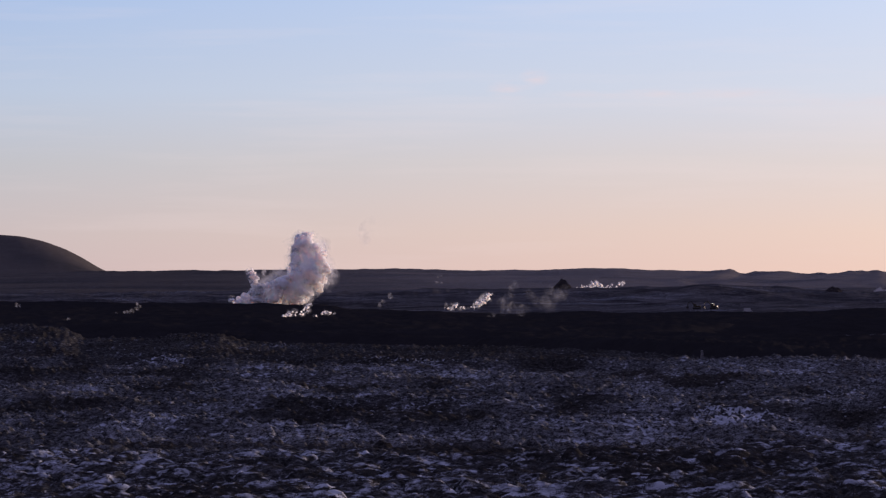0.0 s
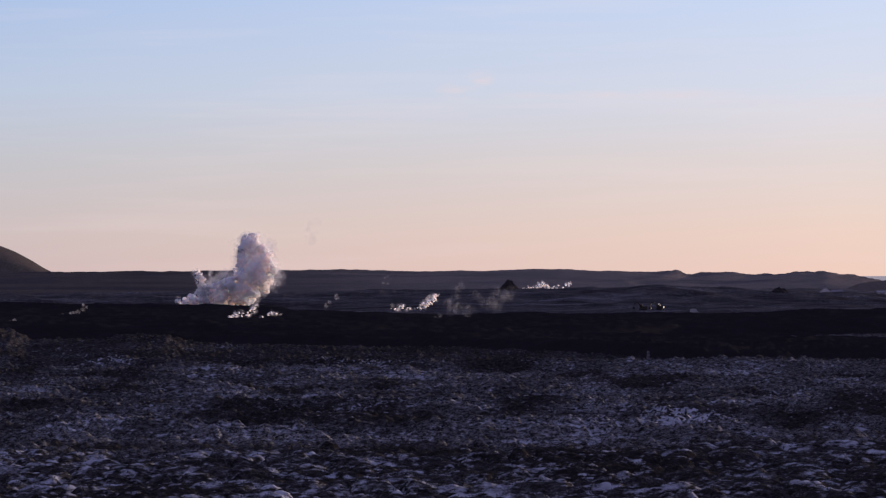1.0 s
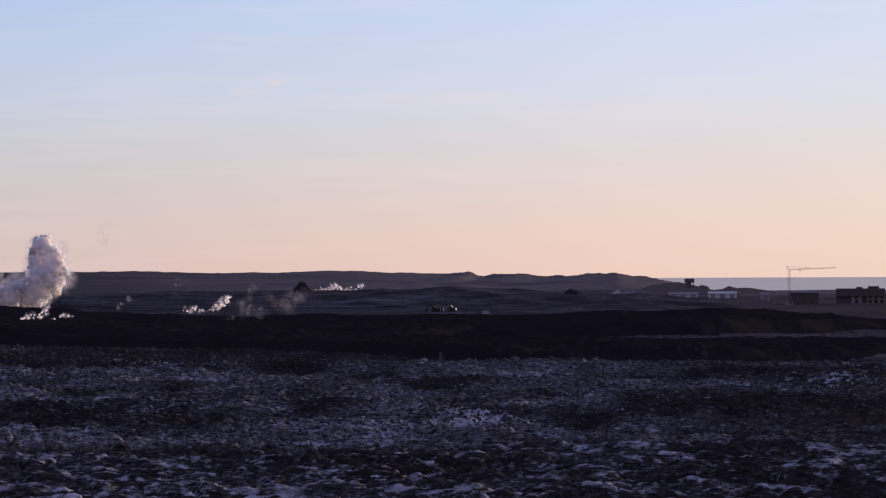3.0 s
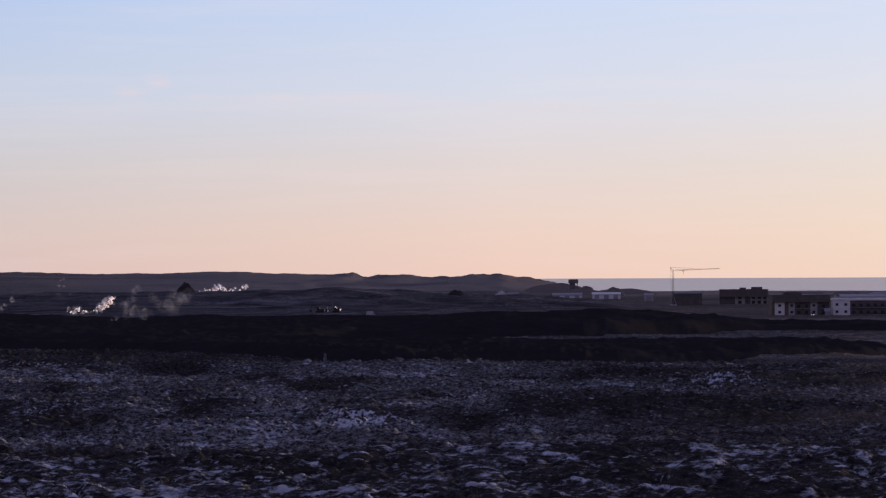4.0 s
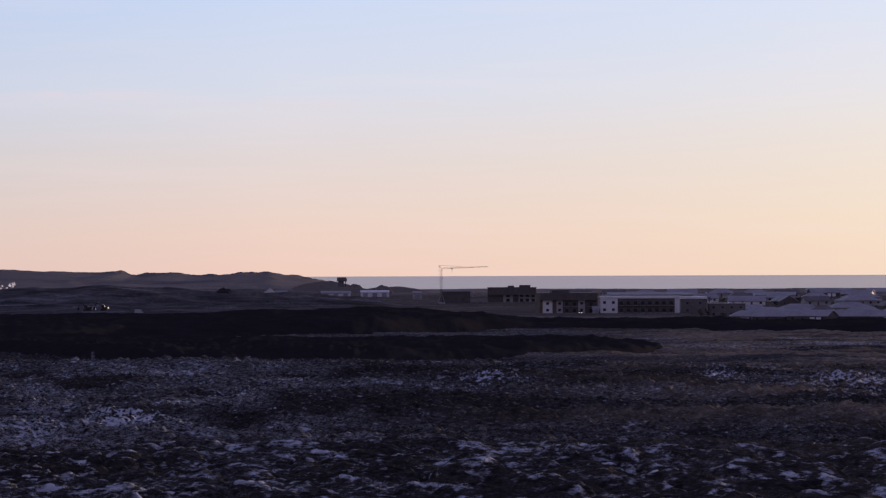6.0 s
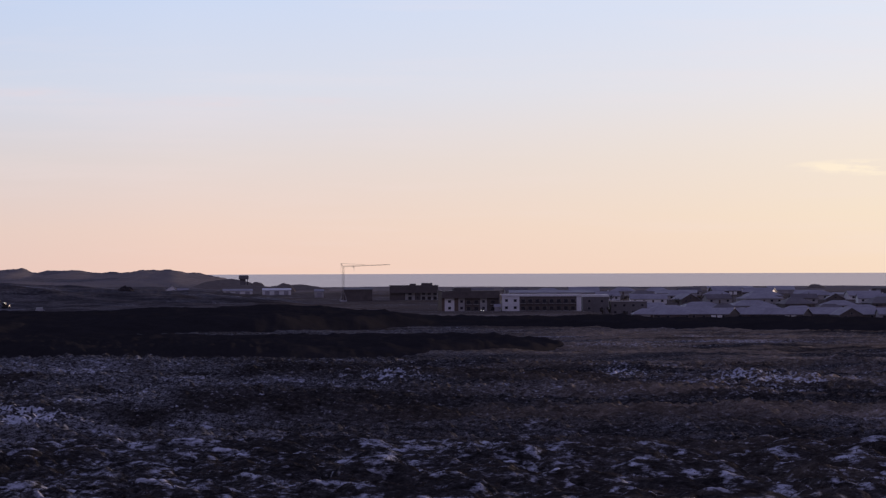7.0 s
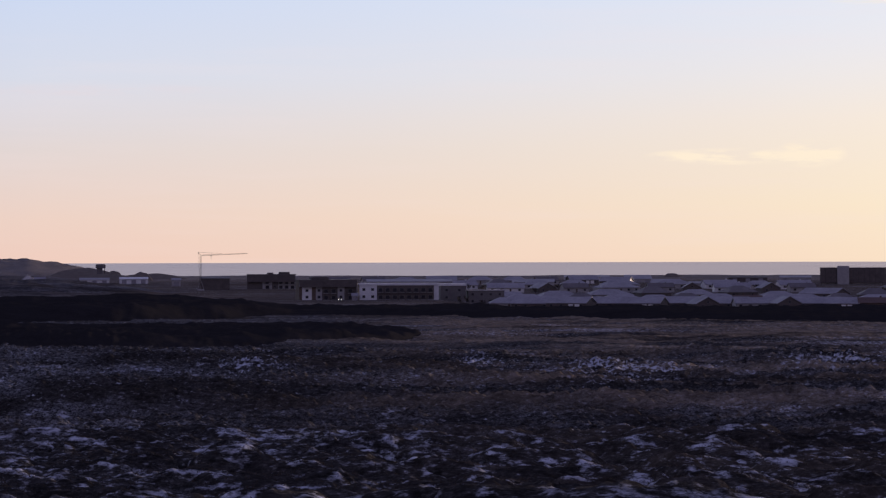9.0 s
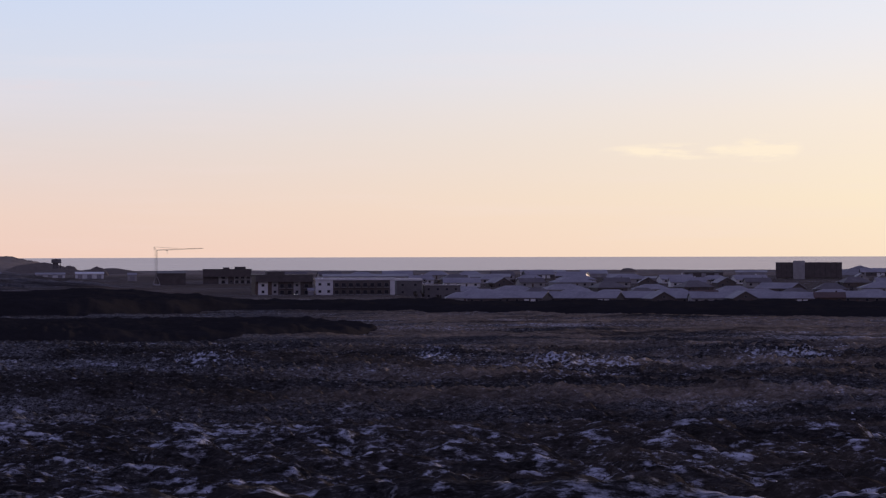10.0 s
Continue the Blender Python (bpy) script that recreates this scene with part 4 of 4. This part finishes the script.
for u, d, i, turn in ((2530, 2110, 9, 6), (2430, 2120, 10, -12), (2480, 2190, 4, 20), (2600, 2100, 10, -6), (2660, 2130, 4, 14), (2715, 2090, 9, -20), (2770, 2120, 10, 10), (2823, 2090, 6, -12), (2870, 2130, 4, 16),
                      (2920, 2100, 10, -14), (2985, 2120, 9, -8), (3050, 2095, 10, 18), (3120, 2120, 4, -10), (3190, 2100, 10, 8), (3265, 2110, 8, -16)):
    settle(i, u, d, turn)
for d, u_from, u_to, picks in ((2260, 2360, 3300, (10, 4, 8, 7, 9, 11)), (2440, 2330, 3300, (0, 4, 9, 10, 3, 11)),
                               (2640, 2140, 3300, (0, 4, 6, 9, 5, 10)), (2860, 2060, 2600, (3, 4, 7, 0)), (3000, 3080, 3300, (0, 4, 3, 7))):
    u = u_from + rng.uniform(0, 30)
    while u < u_to:
        i = rng.choice(picks)
        w = WIDTHS[i] + rng.uniform(0.5, 11)
        uu = u + 0.5 * w * ARC / d
        # nothing stands in front of the tall factory
        if not (d > 2400 and 2925 < uu < 3085):
            settle(i, uu, d + rng.uniform(-45, 45), rng.uniform(-40, 14))
        u += w * ARC / d


# ---- steam ----
def puffs(bm, blobs, seed):
    """Billows: overlapping lumps pushed in and out by noise."""
    for i, (x, y, z, r, flat) in enumerate(blobs):
        made = bmesh.ops.create_icosphere(bm, subdivisions=3 if r > 3.0 else 2, radius=1.0)["verts"]
        for v in made:
            n = v.co.normalized()
            s = Vector((x, y, z)) / r + n * 1.3 + Vector((seed, i * 3.7, 0))
            k = 1 + 0.45 * noise.fractal(s, 0.9, 2.1, 3) + 0.22 * noise.noise(s * 3.1)
            v.co = Vector((x, y, z)) + Vector((n.x * r * k, n.y * r * k, n.z * r * k * flat))
    for f in bm.faces:
        f.smooth = True
    return bm


def steam(label, u, d, k, path, count, seed, thin=0.5, core=True, lift=0.0):
    """A column of steam. path: (x, z, radius) in metres from the vent; lumps are strewn along it."""
    r = random.Random(seed)
    ob = thing("steam_plume", label, "steam", "steam vents", place(u, d, 0, level(k, d)))
    dense, loose = [], []
    for i in range(count):
        s = r.random() * (len(path) - 1)
        k = min(int(s), len(path) - 2)
        f = s - k
        x, z, rad = (path[k][j] * (1 - f) + path[k + 1][j] * f for j in range(3))
        a, q = r.uniform(0, 2 * math.pi), r.random() ** 0.6
        px, pz, py = x + rad * q * math.cos(a), z + rad * q * 0.8 * math.sin(a), rad * r.uniform(-0.6, 0.6)
        size = rad * ((0.44 - 0.32 * q) * r.uniform(0.75, 1.2) if core else r.uniform(0.28, 0.5))
        (dense if core else loose).append((px, py, (pz if core else max(pz, size * 0.4)) + lift, size if core else size * 0.8, r.uniform(0.75, 1.0)))
        if core and q > (0.75 if rad > 3 else 0.5):
            loose.append((px, py, max(pz, 0.3) + lift, rad * (0.4 if rad > 3 else 0.55), 1.0))
    if dense:
        body = part("billow", puffs(bmesh.new(), dense, seed), steam_material("dense_steam", 1.0), ob)
        tagged(body, kind="stuff")
        skin = body.modifiers.new("merge", "REMESH")
        skin.mode, skin.voxel_size, skin.use_smooth_shade = "VOXEL", max(0.2, path[len(path) // 2][2] * 0.04), True
        for grain, push in ((0.5, 0.14), (0.17, 0.12)):
            tex = bpy.data.textures.new("billow_noise", "CLOUDS")
            tex.noise_scale, tex.noise_depth = path[len(path) // 2][2] * grain, 3
            swell = body.modifiers.new("swell", "DISPLACE")
            swell.texture, swell.strength, swell.mid_level = tex, path[len(path) // 2][2] * push, 0.5
    if loose:
        # thin steam: a drift of soft ragged veils, densest in their middles
        bm = bmesh.new()
        soft = bm.verts.layers.float.new("soft")
        for x, y, z, rad, flat in loose:
            c = Vector((x + r.gauss(0, 0.5) * rad, y + r.gauss(0, 0.5) * rad, max(lift * 0.9, z + r.gauss(0, 0.4) * rad)))
            q = Euler((r.uniform(-0.6, 0.6), r.uniform(0, 6.3), r.uniform(-0.6, 0.6))).to_matrix()
            w = rad * r.uniform(1.0, 1.9) * (1 if core else 1.9)
            hub = bm.verts.new(c)
            hub[soft] = 1.0
            rings = []
            for f, v in ((0.5, 0.6), (1.0, 0.0)):
                ring = [bm.verts.new(c + q @ Vector((f * w * r.uniform(0.75, 1.2) * math.cos(k * 0.6283), f * w * r.uniform(-0.15, 0.15), f * w * r.uniform(0.55, 0.9) * math.sin(k * 0.6283)))) for k in range(10)]
                for p in ring:
                    p[soft] = v
                rings.append(ring)
            for k in range(10):
                bm.faces.new((hub, rings[0][k], rings[0][(k + 1) % 10]))
                bm.faces.new((rings[0][k], rings[1][k], rings[1][(k + 1) % 10], rings[0][(k + 1) % 10]))
        for f in bm.faces:
            f.smooth = True
        tagged(part("wisp", bm, steam_material("thin_steam_%d" % int(thin * 100), thin), ob), kind="stuff")
    return ob


steam("tall billowing white steam column lit pink by the low sun", 455, 2260, 42, [(-12, 0, 4), (-4, 1, 6), (5, 3, 8), (14, 5, 10), (23, 8, 12), (28, 14, 11.5), (29, 20, 11), (27, 26, 9), (25, 31, 7), (26, 35, 4)], 420, 3, 0.48)
steam("small side column of the white steam bank", 455, 2255, 42, [(1, 0, 4.5), (0, 5, 4.0), (-0.5, 10, 3.6), (-2, 14, 3.0), (-4, 17, 2.2)], 110, 5, 0.35)
steam("small white steam puffs on the black lava", 505, 1480, 72, [(-1.5, 0.4, 1.1), (1, 1.4, 1.4), (3, 2.4, 0.9)], 30, 8, 0.7)
steam("small curling white steam on the black lava", 535, 1480, 72, [(-3, 0.8, 1.3), (0, 2, 1.8), (2, 4, 1.1), (3, 5.4, 0.6)], 30, 9, 0.7)
steam("low white steam puff on the black lava", 573, 1480, 72, [(-2.5, 0.6, 1.1), (0, 2, 1.3), (3, 1.8, 0.7)], 20, 10, 0.7)
steam("thin white steam drifting off the black lava", 820, 1930, 60, [(-9, 0.8, 1.2), (-4, 2.4, 2.0), (0, 1.4, 1.0), (5, 2.4, 1.4), (8, 3.6, 2.6), (10, 5.5, 2.6), (12, 8, 1.4)], 60, 11, 0.6)
steam("faint wisp of steam rising from black lava", 940, 1700, 72, [(-6, 1, 3.0), (0, 5, 5.0), (7, 8, 5.5), (14, 9, 4)], 12, 14, 0.12, False)
steam("faint wisp of steam over the lava field", 882, 1650, 70, [(-4, 0.5, 1.2), (0, 1.4, 2.0), (3, 4, 2.8), (4, 8, 3.4), (7, 11, 3.4)], 15, 17, 0.15, False)
steam("thin twisting wisp of steam", 682, 1930, 57, [(-3, 1, 1.2), (-1, 5, 1.8), (0, 3, 1.4), (3, 8, 1.4)], 9, 20, 0.3, False)
steam("small white steam jets on the black lava", 222, 1600, 66, [(-4, 0.3, 0.9), (0, 1.0, 1.2), (3, 2, 1.2), (5, 4.5, 0.8)], 14, 23, 0.35, False)
steam("tiny white steam puff low on the lava", 117, 1330, 75, [(-1.5, 0.3, 0.5), (1.5, 0.7, 0.6)], 8, 26, 0.45, False)
steam("tiny white steam puff on the lava edge", 36, 1900, 48, [(-1.5, 0.3, 0.8), (1.5, 1.2, 0.8)], 6, 27, 0.5, False)
steam("far white steam drifting behind a lava mound", 1058, 2850, 21, [(-16, 0.4, 0.8), (-7, 1.2, 1.4), (0, 3.2, 3.0), (4, 0.8, 0.9), (12, 1.8, 2.4), (17, 3.8, 1.4)], 80, 29, 0.9)
steam("small far white steam puff", 1168, 2850, 21, [(-3, 0.4, 1.0), (2, 1, 1.1)], 8, 32, 0.5, False)
steam("faint far wisp of steam before the ridge", 776, 2600, 20, [(-2, 0, 1.5), (0, 4, 2.0), (1, 8, 1.6)], 6, 33, 0.2, False)
steam("faint pink wisp of steam drifting high in the air", 648, 2260, 42, [(-5, 28, 4), (-2, 34, 6), (2, 41, 6), (4, 47, 4)], 8, 35, 0.14, False)
steam("torn wisps trailing from the tall steam column", 572, 2262, 42, [(-10, 12, 2.4), (-4, 13.5, 3.0), (2, 14.5, 2.6), (7, 15, 2.0), (5, 11, 1.6)], 14, 41, 0.4, False)
steam("torn dark wisps over the low steam bank", 432, 2258, 42, [(3, 15, 1.8), (7, 19, 2.2), (12, 14, 2.6), (17, 16, 2.4), (21, 14, 2.4)], 13, 43, 0.4, False)



# ---- lava mounds ----
def mound(u, d, r, h, seed, label, mat_=OLD_LAVA, name="lava_mound", cat="lava mound", sharp=1.6):
    bm = bmesh.new()
    rings, seg = 9, 22
    rows = []
    for i in range(rings):
        f = i / (rings - 1)
        row = []
        for j in range(seg):
            a = 2 * math.pi * j / seg
            rr = r * f * (1 + 0.25 * noise.noise(Vector((math.cos(a) * 1.5, math.sin(a) * 1.5, seed))))
            z = h * (1 - f ** (2.4 / sharp)) * (1 + (0.2 if mat_ is TURF else 0.5) * noise.noise(Vector((math.cos(a) * 3 * f, math.sin(a) * 3 * f, seed + 9.0)))) - 0.8 * f
            row.append(bm.verts.new((rr * math.cos(a), rr * math.sin(a), z)))
        rows.append(row)
    for i in range(rings - 1):
        for j in range(seg):
            q = (rows[i][j], rows[i + 1][j], rows[i + 1][(j + 1) % seg], rows[i][(j + 1) % seg])
            bm.faces.new(q if i else (rows[0][0], q[1], q[2]))
    bmesh.ops.delete(bm, geom=[v for v in bm.verts if not v.link_faces], context="VERTS")
    ob = part(name, bm, mat_)
    ob.matrix_world = place(u, d)
    return tagged(ob, label, cat)


mound(996, 2560, 6.5, 5.0, 1.0, "dark steep lava mound with steam drifting past", sharp=1.3)
mound(1472, 2560, 6, 3.2, 2.0, "small dark pointed lava mound on the old lava field", sharp=1.0)
mound(3092, 3100, 29, 6.3, 4.0, "pale grey cone of heaped gravel near the harbour", GRAVEL, "gravel_heap", "gravel heap", 2.2)
mound(2690, 3300, 8, 3.0, 5.0, "dark rounded mound near the shore", TURF, "shore_mound", "mound", 0.7)
mound(1705, 3240, 8.5, level(14, 3240) - ground_z(1705, 3240) + 0.4, 6.0, "low grassy hummock beside the water tower", TURF, "knoll", "knoll", 0.9)
mound(1753, 3150, 9.0, level(17, 3150) - ground_z(1753, 3150) + 0.4, 7.0, "low dark knoll near the shore", TURF, "knoll", "knoll", 0.9)

mound(1650, 3310, 36, level(9, 3310) - ground_z(1650, 3310) + 0.4, 8.0, "broad grassy shoulder at the foot of the ridge", TURF, "knoll", "knoll", 1.2)
mound(1690, 3215, 26, level(20, 3215) - ground_z(1690, 3215) + 0.4, 9.0, "low grassy rise around the foot of the tower", TURF, "knoll", "knoll", 0.9)
mound(1770, 3260, 34, level(19, 3260) - ground_z(1770, 3260) + 0.4, 10.0, "low broad grassy rise above the shore", TURF, "knoll", "knoll", 1.0)


# ---- vehicles and works ----
def excavator(u, d, turn, label, k, lit=True):
    ob = thing("excavator", label, "excavator", "diggers on the lava", place(u, d, turn, level(k, d)) @ Matrix.Scale(0.75, 4))
    for y in (-1.3, 1.3):
        bm = prism(bmesh.new(), [(-0.3, 0.15), (0.3, 0.15), (0.3, 0.95), (-0.3, 0.95)], -2.1, 2.1)
        bmesh.ops.bevel(bm, geom=bm.edges[:], offset=0.14, segments=2, affect="EDGES")
        bmesh.ops.translate(bm, verts=bm.verts, vec=(0, y, -0.15))
        part("track", bm, RUBBER, ob)
    body = part("body", box(bmesh.new(), -2.3, 1.4, -1.4, 1.4, 0.95, 2.1, 0.12), DULL_YELLOW, ob)
    cab = part("cab", box(bmesh.new(), 0.2, 1.7, -1.35, -0.1, 1.3, 3.1, 0.1), DULL_YELLOW, ob)
    part("window", box(bmesh.new(), 0.4, 1.5, -1.4, -1.34, 2.0, 2.9), STEEL, cab)
    bm = bmesh.new()
    bar(bm, (1.2, 0.4, 1.7), (3.4, 0.4, 4.4), 0.3, 6)
    bar(bm, (3.4, 0.4, 4.4), (5.4, 0.4, 3.9), 0.26, 6)
    part("boom", bm, DULL_YELLOW, ob)
    part("arm", bar(bmesh.new(), (5.4, 0.4, 3.9), (6.0, 0.4, 1.6), 0.2, 6), DULL_YELLOW, ob)
    part("bucket", prism(bmesh.new(), [(-0.2, 0.4), (0.9, 0.4), (0.9, 1.7), (0.3, 1.5)], 5.4, 6.6), STEEL, ob)
    if lit:
        part("lamp", box(bmesh.new(), 0.9, 1.1, -0.9, -0.65, 3.1, 3.28), HEADLIGHT, cab)
    return ob


def car(u, d, turn, label, van=False, lit=True):
    ob = thing("van" if van else "car", label, "van" if van else "car", "", place(u, d, turn))
    h = 1.3 if van else 0.65
    body = part("body", box(bmesh.new(), -2.2, 2.2, -0.9, 0.9, 0.35, 0.95, 0.12), CAR_PAINT, ob)
    cabin = prism(bmesh.new(), [(-0.8, 0.95), (0.8, 0.95), (0.7, 0.95 + h), (-0.7, 0.95 + h)], -1.9 if van else -1.4, 1.3)
    cabin = part("cabin", cabin, CAR_PAINT if van else GLASS, ob)
    for x in (-1.4, 1.4):
        for y in (-0.85, 0.85):
            part("wheel", bar(bmesh.new(), (x, y - 0.1, 0.33), (x, y + 0.1, 0.33), 0.33, 12), RUBBER, ob)
    for y in (-0.65, 0.65):
        part("headlight", box(bmesh.new(), 2.16, 2.26, y - 0.14, y + 0.14, 0.66, 0.84), HEADLIGHT if lit else GLASS, ob)
    return ob


excavator(1232, 1880, 200, "dull yellow tracked excavator working on the black lava", 58, False)
excavator(1262, 1860, 160, "dull yellow tracked excavator with a lit lamp on black lava", 58)
car(2103, 2105, -92, "pale car with lit headlights beside the flats")
# added car: its glowing lamps stand in for a sunlit white gable verge
car(3145, 1990, -86, "pale added car at the edge of town, its headlights standing in for a bright white gable edge")
car(2879, 2125, -95, "pale car with lit headlights between the houses")
car(1322, 2150, 10, "white van parked on the old lava", True, False)


def marker():
    ob = thing("boundary_cairn", "small pale stone cairn on the rough heath", "cairn", "", place(1241, 705))
    r = random.Random(4)
    for i in range(7):
        bm = bmesh.new()
        bmesh.ops.create_icosphere(bm, subdivisions=1, radius=0.34 - 0.025 * i)
        for v in bm.verts:
            v.co = Vector((v.co.x * 1.2 + r.uniform(-0.05, 0.05), v.co.y + r.uniform(-0.05, 0.05), v.co.z * 0.6 + 0.1 + 0.24 * i + r.uniform(-0.03, 0.03)))
        part("stone", bm, GRAVEL, ob)


marker()


# ---- shrubs and bare trees in the gardens ----
def shrub(label, h, spread, seed):
    r = random.Random(seed)
    ob = thing("tree", label, "tree", "bare trees in the gardens")
    trunk = bmesh.new()
    tips = []
    bar(trunk, (0, 0, -0.3), (0.1, 0, h * 0.35), 0.13, 6, 0.09)
    for i in range(9):
        a, up = r.uniform(0, 6.28), r.uniform(0.35, 0.95) * h
        p = Vector((0.05, 0, h * r.uniform(0.15, 0.38)))
        q = Vector((math.cos(a) * spread * r.uniform(0.4, 1.0), math.sin(a) * spread * r.uniform(0.4, 1.0), up))
        bar(trunk, p, q, 0.06, 4, 0.02)
        tips.append((p, q))
    part("trunk", trunk, BARK, ob)
    crown = bmesh.new()
    for i in range(420):
        p, q = r.choice(tips)
        c = p.lerp(q, r.uniform(0.45, 1.08)) + Vector((r.gauss(0, 0.32), r.gauss(0, 0.32), r.gauss(0, 0.28))) * spread * 0.4
        e = Euler((r.uniform(0, 6.3), r.uniform(0, 6.3), r.uniform(0, 6.3))).to_matrix()
        s = r.uniform(0.08, 0.2)
        crown.faces.new([crown.verts.new(c + e @ Vector(v)) for v in ((-s, 0, 0), (s * 0.6, -s * 0.5, 0), (s, s * 0.3, 0.03), (-s * 0.3, s * 0.5, 0))])
    tagged(part("crown", crown, TWIGS, ob), kind="stuff")
    return ob


TREES = [shrub("dark bare garden tree with a ragged crown", 4.2, 1.9, 1), shrub("low dark leafless shrub beside a house", 2.4, 1.8, 2), shrub("broad dark bare tree between houses", 3.6, 2.5, 3)]
for i in range(66):
    d = rng.choice((2005, 2030, 2110, 2140, 2240, 2270, 2390, 2550, 2590, 2740))
    u = rng.uniform(2300, 3300) if d < 2500 else rng.uniform(1900, 3300)
    m = place(u, d + rng.uniform(-8, 8), rng.uniform(0, 360))
    if i < 3:
        TREES[i].matrix_world = m
    else:
        copy_thing(TREES[i % 3], m)


# ---- loose cover of the heath ----
def scatter(count, u0, u1, d0, d1, seed):
    r = np.random.RandomState(seed)
    d = np.sqrt(r.uniform(d0 ** 2, d1 ** 2, count))
    b = (r.uniform(u0, u1, count) - NORTH) / ARC
    x, y = d * np.sin(b), d * np.cos(b)
    z, bil, u, dd = relief(x, y)
    return r, x, y, z, bil


def from_arrays(name, verts, tris, material):
    me = bpy.data.meshes.new(name)
    me.vertices.add(len(verts))
    me.vertices.foreach_set("co", verts.astype(np.float32).ravel())
    me.loops.add(tris.size)
    me.loops.foreach_set("vertex_index", tris.astype(np.int32).ravel())
    me.polygons.add(len(tris))
    me.polygons.foreach_set("loop_start", np.arange(0, tris.size, 3, dtype=np.int32))
    me.update(calc_edges=True)
    me.materials.append(material)
    return new(name, me)


def scrub_material():
    """Tufts of moss, heather and lava rubble, one in three powdered with snow."""
    m = bpy.data.materials.new("scrub")
    m.use_nodes = True
    t = m.node_tree
    p = t.nodes["Principled BSDF"]
    geo = t.nodes.new("ShaderNodeNewGeometry")
    base = ramp_node(t, geo.outputs["Random Per Island"], [(0.0, (0.014, 0.013, 0.013)), (0.4, (0.035, 0.032, 0.031)), (0.6, (0.08, 0.073, 0.07)), (0.66, (0.30, 0.30, 0.33)), (1.0, (0.58, 0.60, 0.68))])
    n = node(t, "ShaderNodeTexNoise", Scale=5.0, Detail=3.0, Roughness=0.7)
    t.links.new(geo.outputs["Position"], n.inputs["Vector"])
    f = ramp_node(t, n.outputs["Fac"], [(0.42, (0, 0, 0)), (0.62, (0.85, 0.85, 0.85))])
    t.links.new(mix_node(t, f, base, (0.02, 0.0185, 0.018)), p.inputs["Base Color"])
    p.inputs["Roughness"].default_value = 0.9
    p.inputs["Specular IOR Level"].default_value = 0.0
    return m


def make_clumps():
    """Knots of moss, heather and rubble over the rough middle ground."""
    r, x, y, z, bil = scatter(11000, -60, 3240, 262, 720, 5)
    far = plain_edge(NORTH + ARC * np.arctan2(x, y))
    keep = (np.hypot(x, y) < np.minimum(far, 560 + 60 * r.rand(len(x)))) & (fbm(x, y * 0.6, 14.0, 3, 177) > -0.25 + 0.5 * r.rand(len(x)) - 0.25)
    x, y, z = x[keep], y[keep], z[keep]
    base = np.array([(1, 0, 0), (0.31, 0.95, 0), (-0.81, 0.59, 0), (-0.81, -0.59, 0), (0.31, -0.95, 0), (0, 0, 1.0)])
    faces = np.array([(0, 1, 5), (1, 2, 5), (2, 3, 5), (3, 4, 5), (4, 0, 5)])
    n, k = len(x), len(base)
    size = 0.05 + 0.13 * r.rand(n) ** 3
    pts = base[None] * (1 + 0.45 * r.uniform(-1, 1, (n, k, 1))) * size[:, None, None] * np.stack([r.uniform(1.0, 2.6, n), r.uniform(0.8, 1.5, n), r.uniform(0.5, 1.1, n)], -1)[:, None, :]
    pts[:, 5, :2] += size[:, None] * r.uniform(-0.7, 0.7, (n, 2))
    px, py = pts[..., 0] + x[:, None], pts[..., 1] + y[:, None]
    pz = pts[..., 2] + z[:, None] - 0.04
    tris = (faces[None] + (np.arange(n) * k)[:, None, None]).reshape(-1, 3)
    ob = from_arrays("heath_clumps", np.stack([px, py, pz], -1).reshape(-1, 3), tris, scrub_material())
    tagged(ob, "dark clumps of moss and rubble powdered with snow on the heath", "scrub", kind="stuff")


def make_tufts():
    """Tufts of dry grass on the near hummocks."""
    r, x, y, z, bil = scatter(60000, -60, 3240, 128, 280, 9)
    keep = bil + 0.5 * fbm(x, y, 9.0, 2, 171) > 0.55
    x, y, z = x[keep], y[keep], z[keep]
    n, k = len(x), 6
    a = r.uniform(0, 6.28, (n, k))
    h = r.uniform(0.04, 0.13, (n, 1)) * r.uniform(0.6, 1.0, (n, k))
    lean = h * r.uniform(0.3, 1.1, (n, k))
    cx, cy = x[:, None] + 0.05 * np.cos(a), y[:, None] + 0.05 * np.sin(a)
    w = 0.012
    p0 = np.stack([cx - w, cy, np.repeat(z[:, None], k, 1) - 0.03], -1)
    p1 = np.stack([cx + w, cy, np.repeat(z[:, None], k, 1) - 0.03], -1)
    p2 = np.stack([cx + lean * np.cos(a), cy + lean * np.sin(a), z[:, None] + h], -1)
    verts = np.stack([p0, p1, p2], 2).reshape(-1, 3)
    ob = from_arrays("grass_tufts", verts, np.arange(len(verts)).reshape(-1, 3), STRAW)
    tagged(ob, "dry straw-brown grass tufts on the near hummocks", "grass", kind="stuff")


STRAW = surface("dry_grass", [(0.03, 0.024, 0.021), (0.06, 0.048, 0.040), (0.13, 0.104, 0.086)], 0.5, 0.8, bump=0)
make_clumps()
make_tufts()
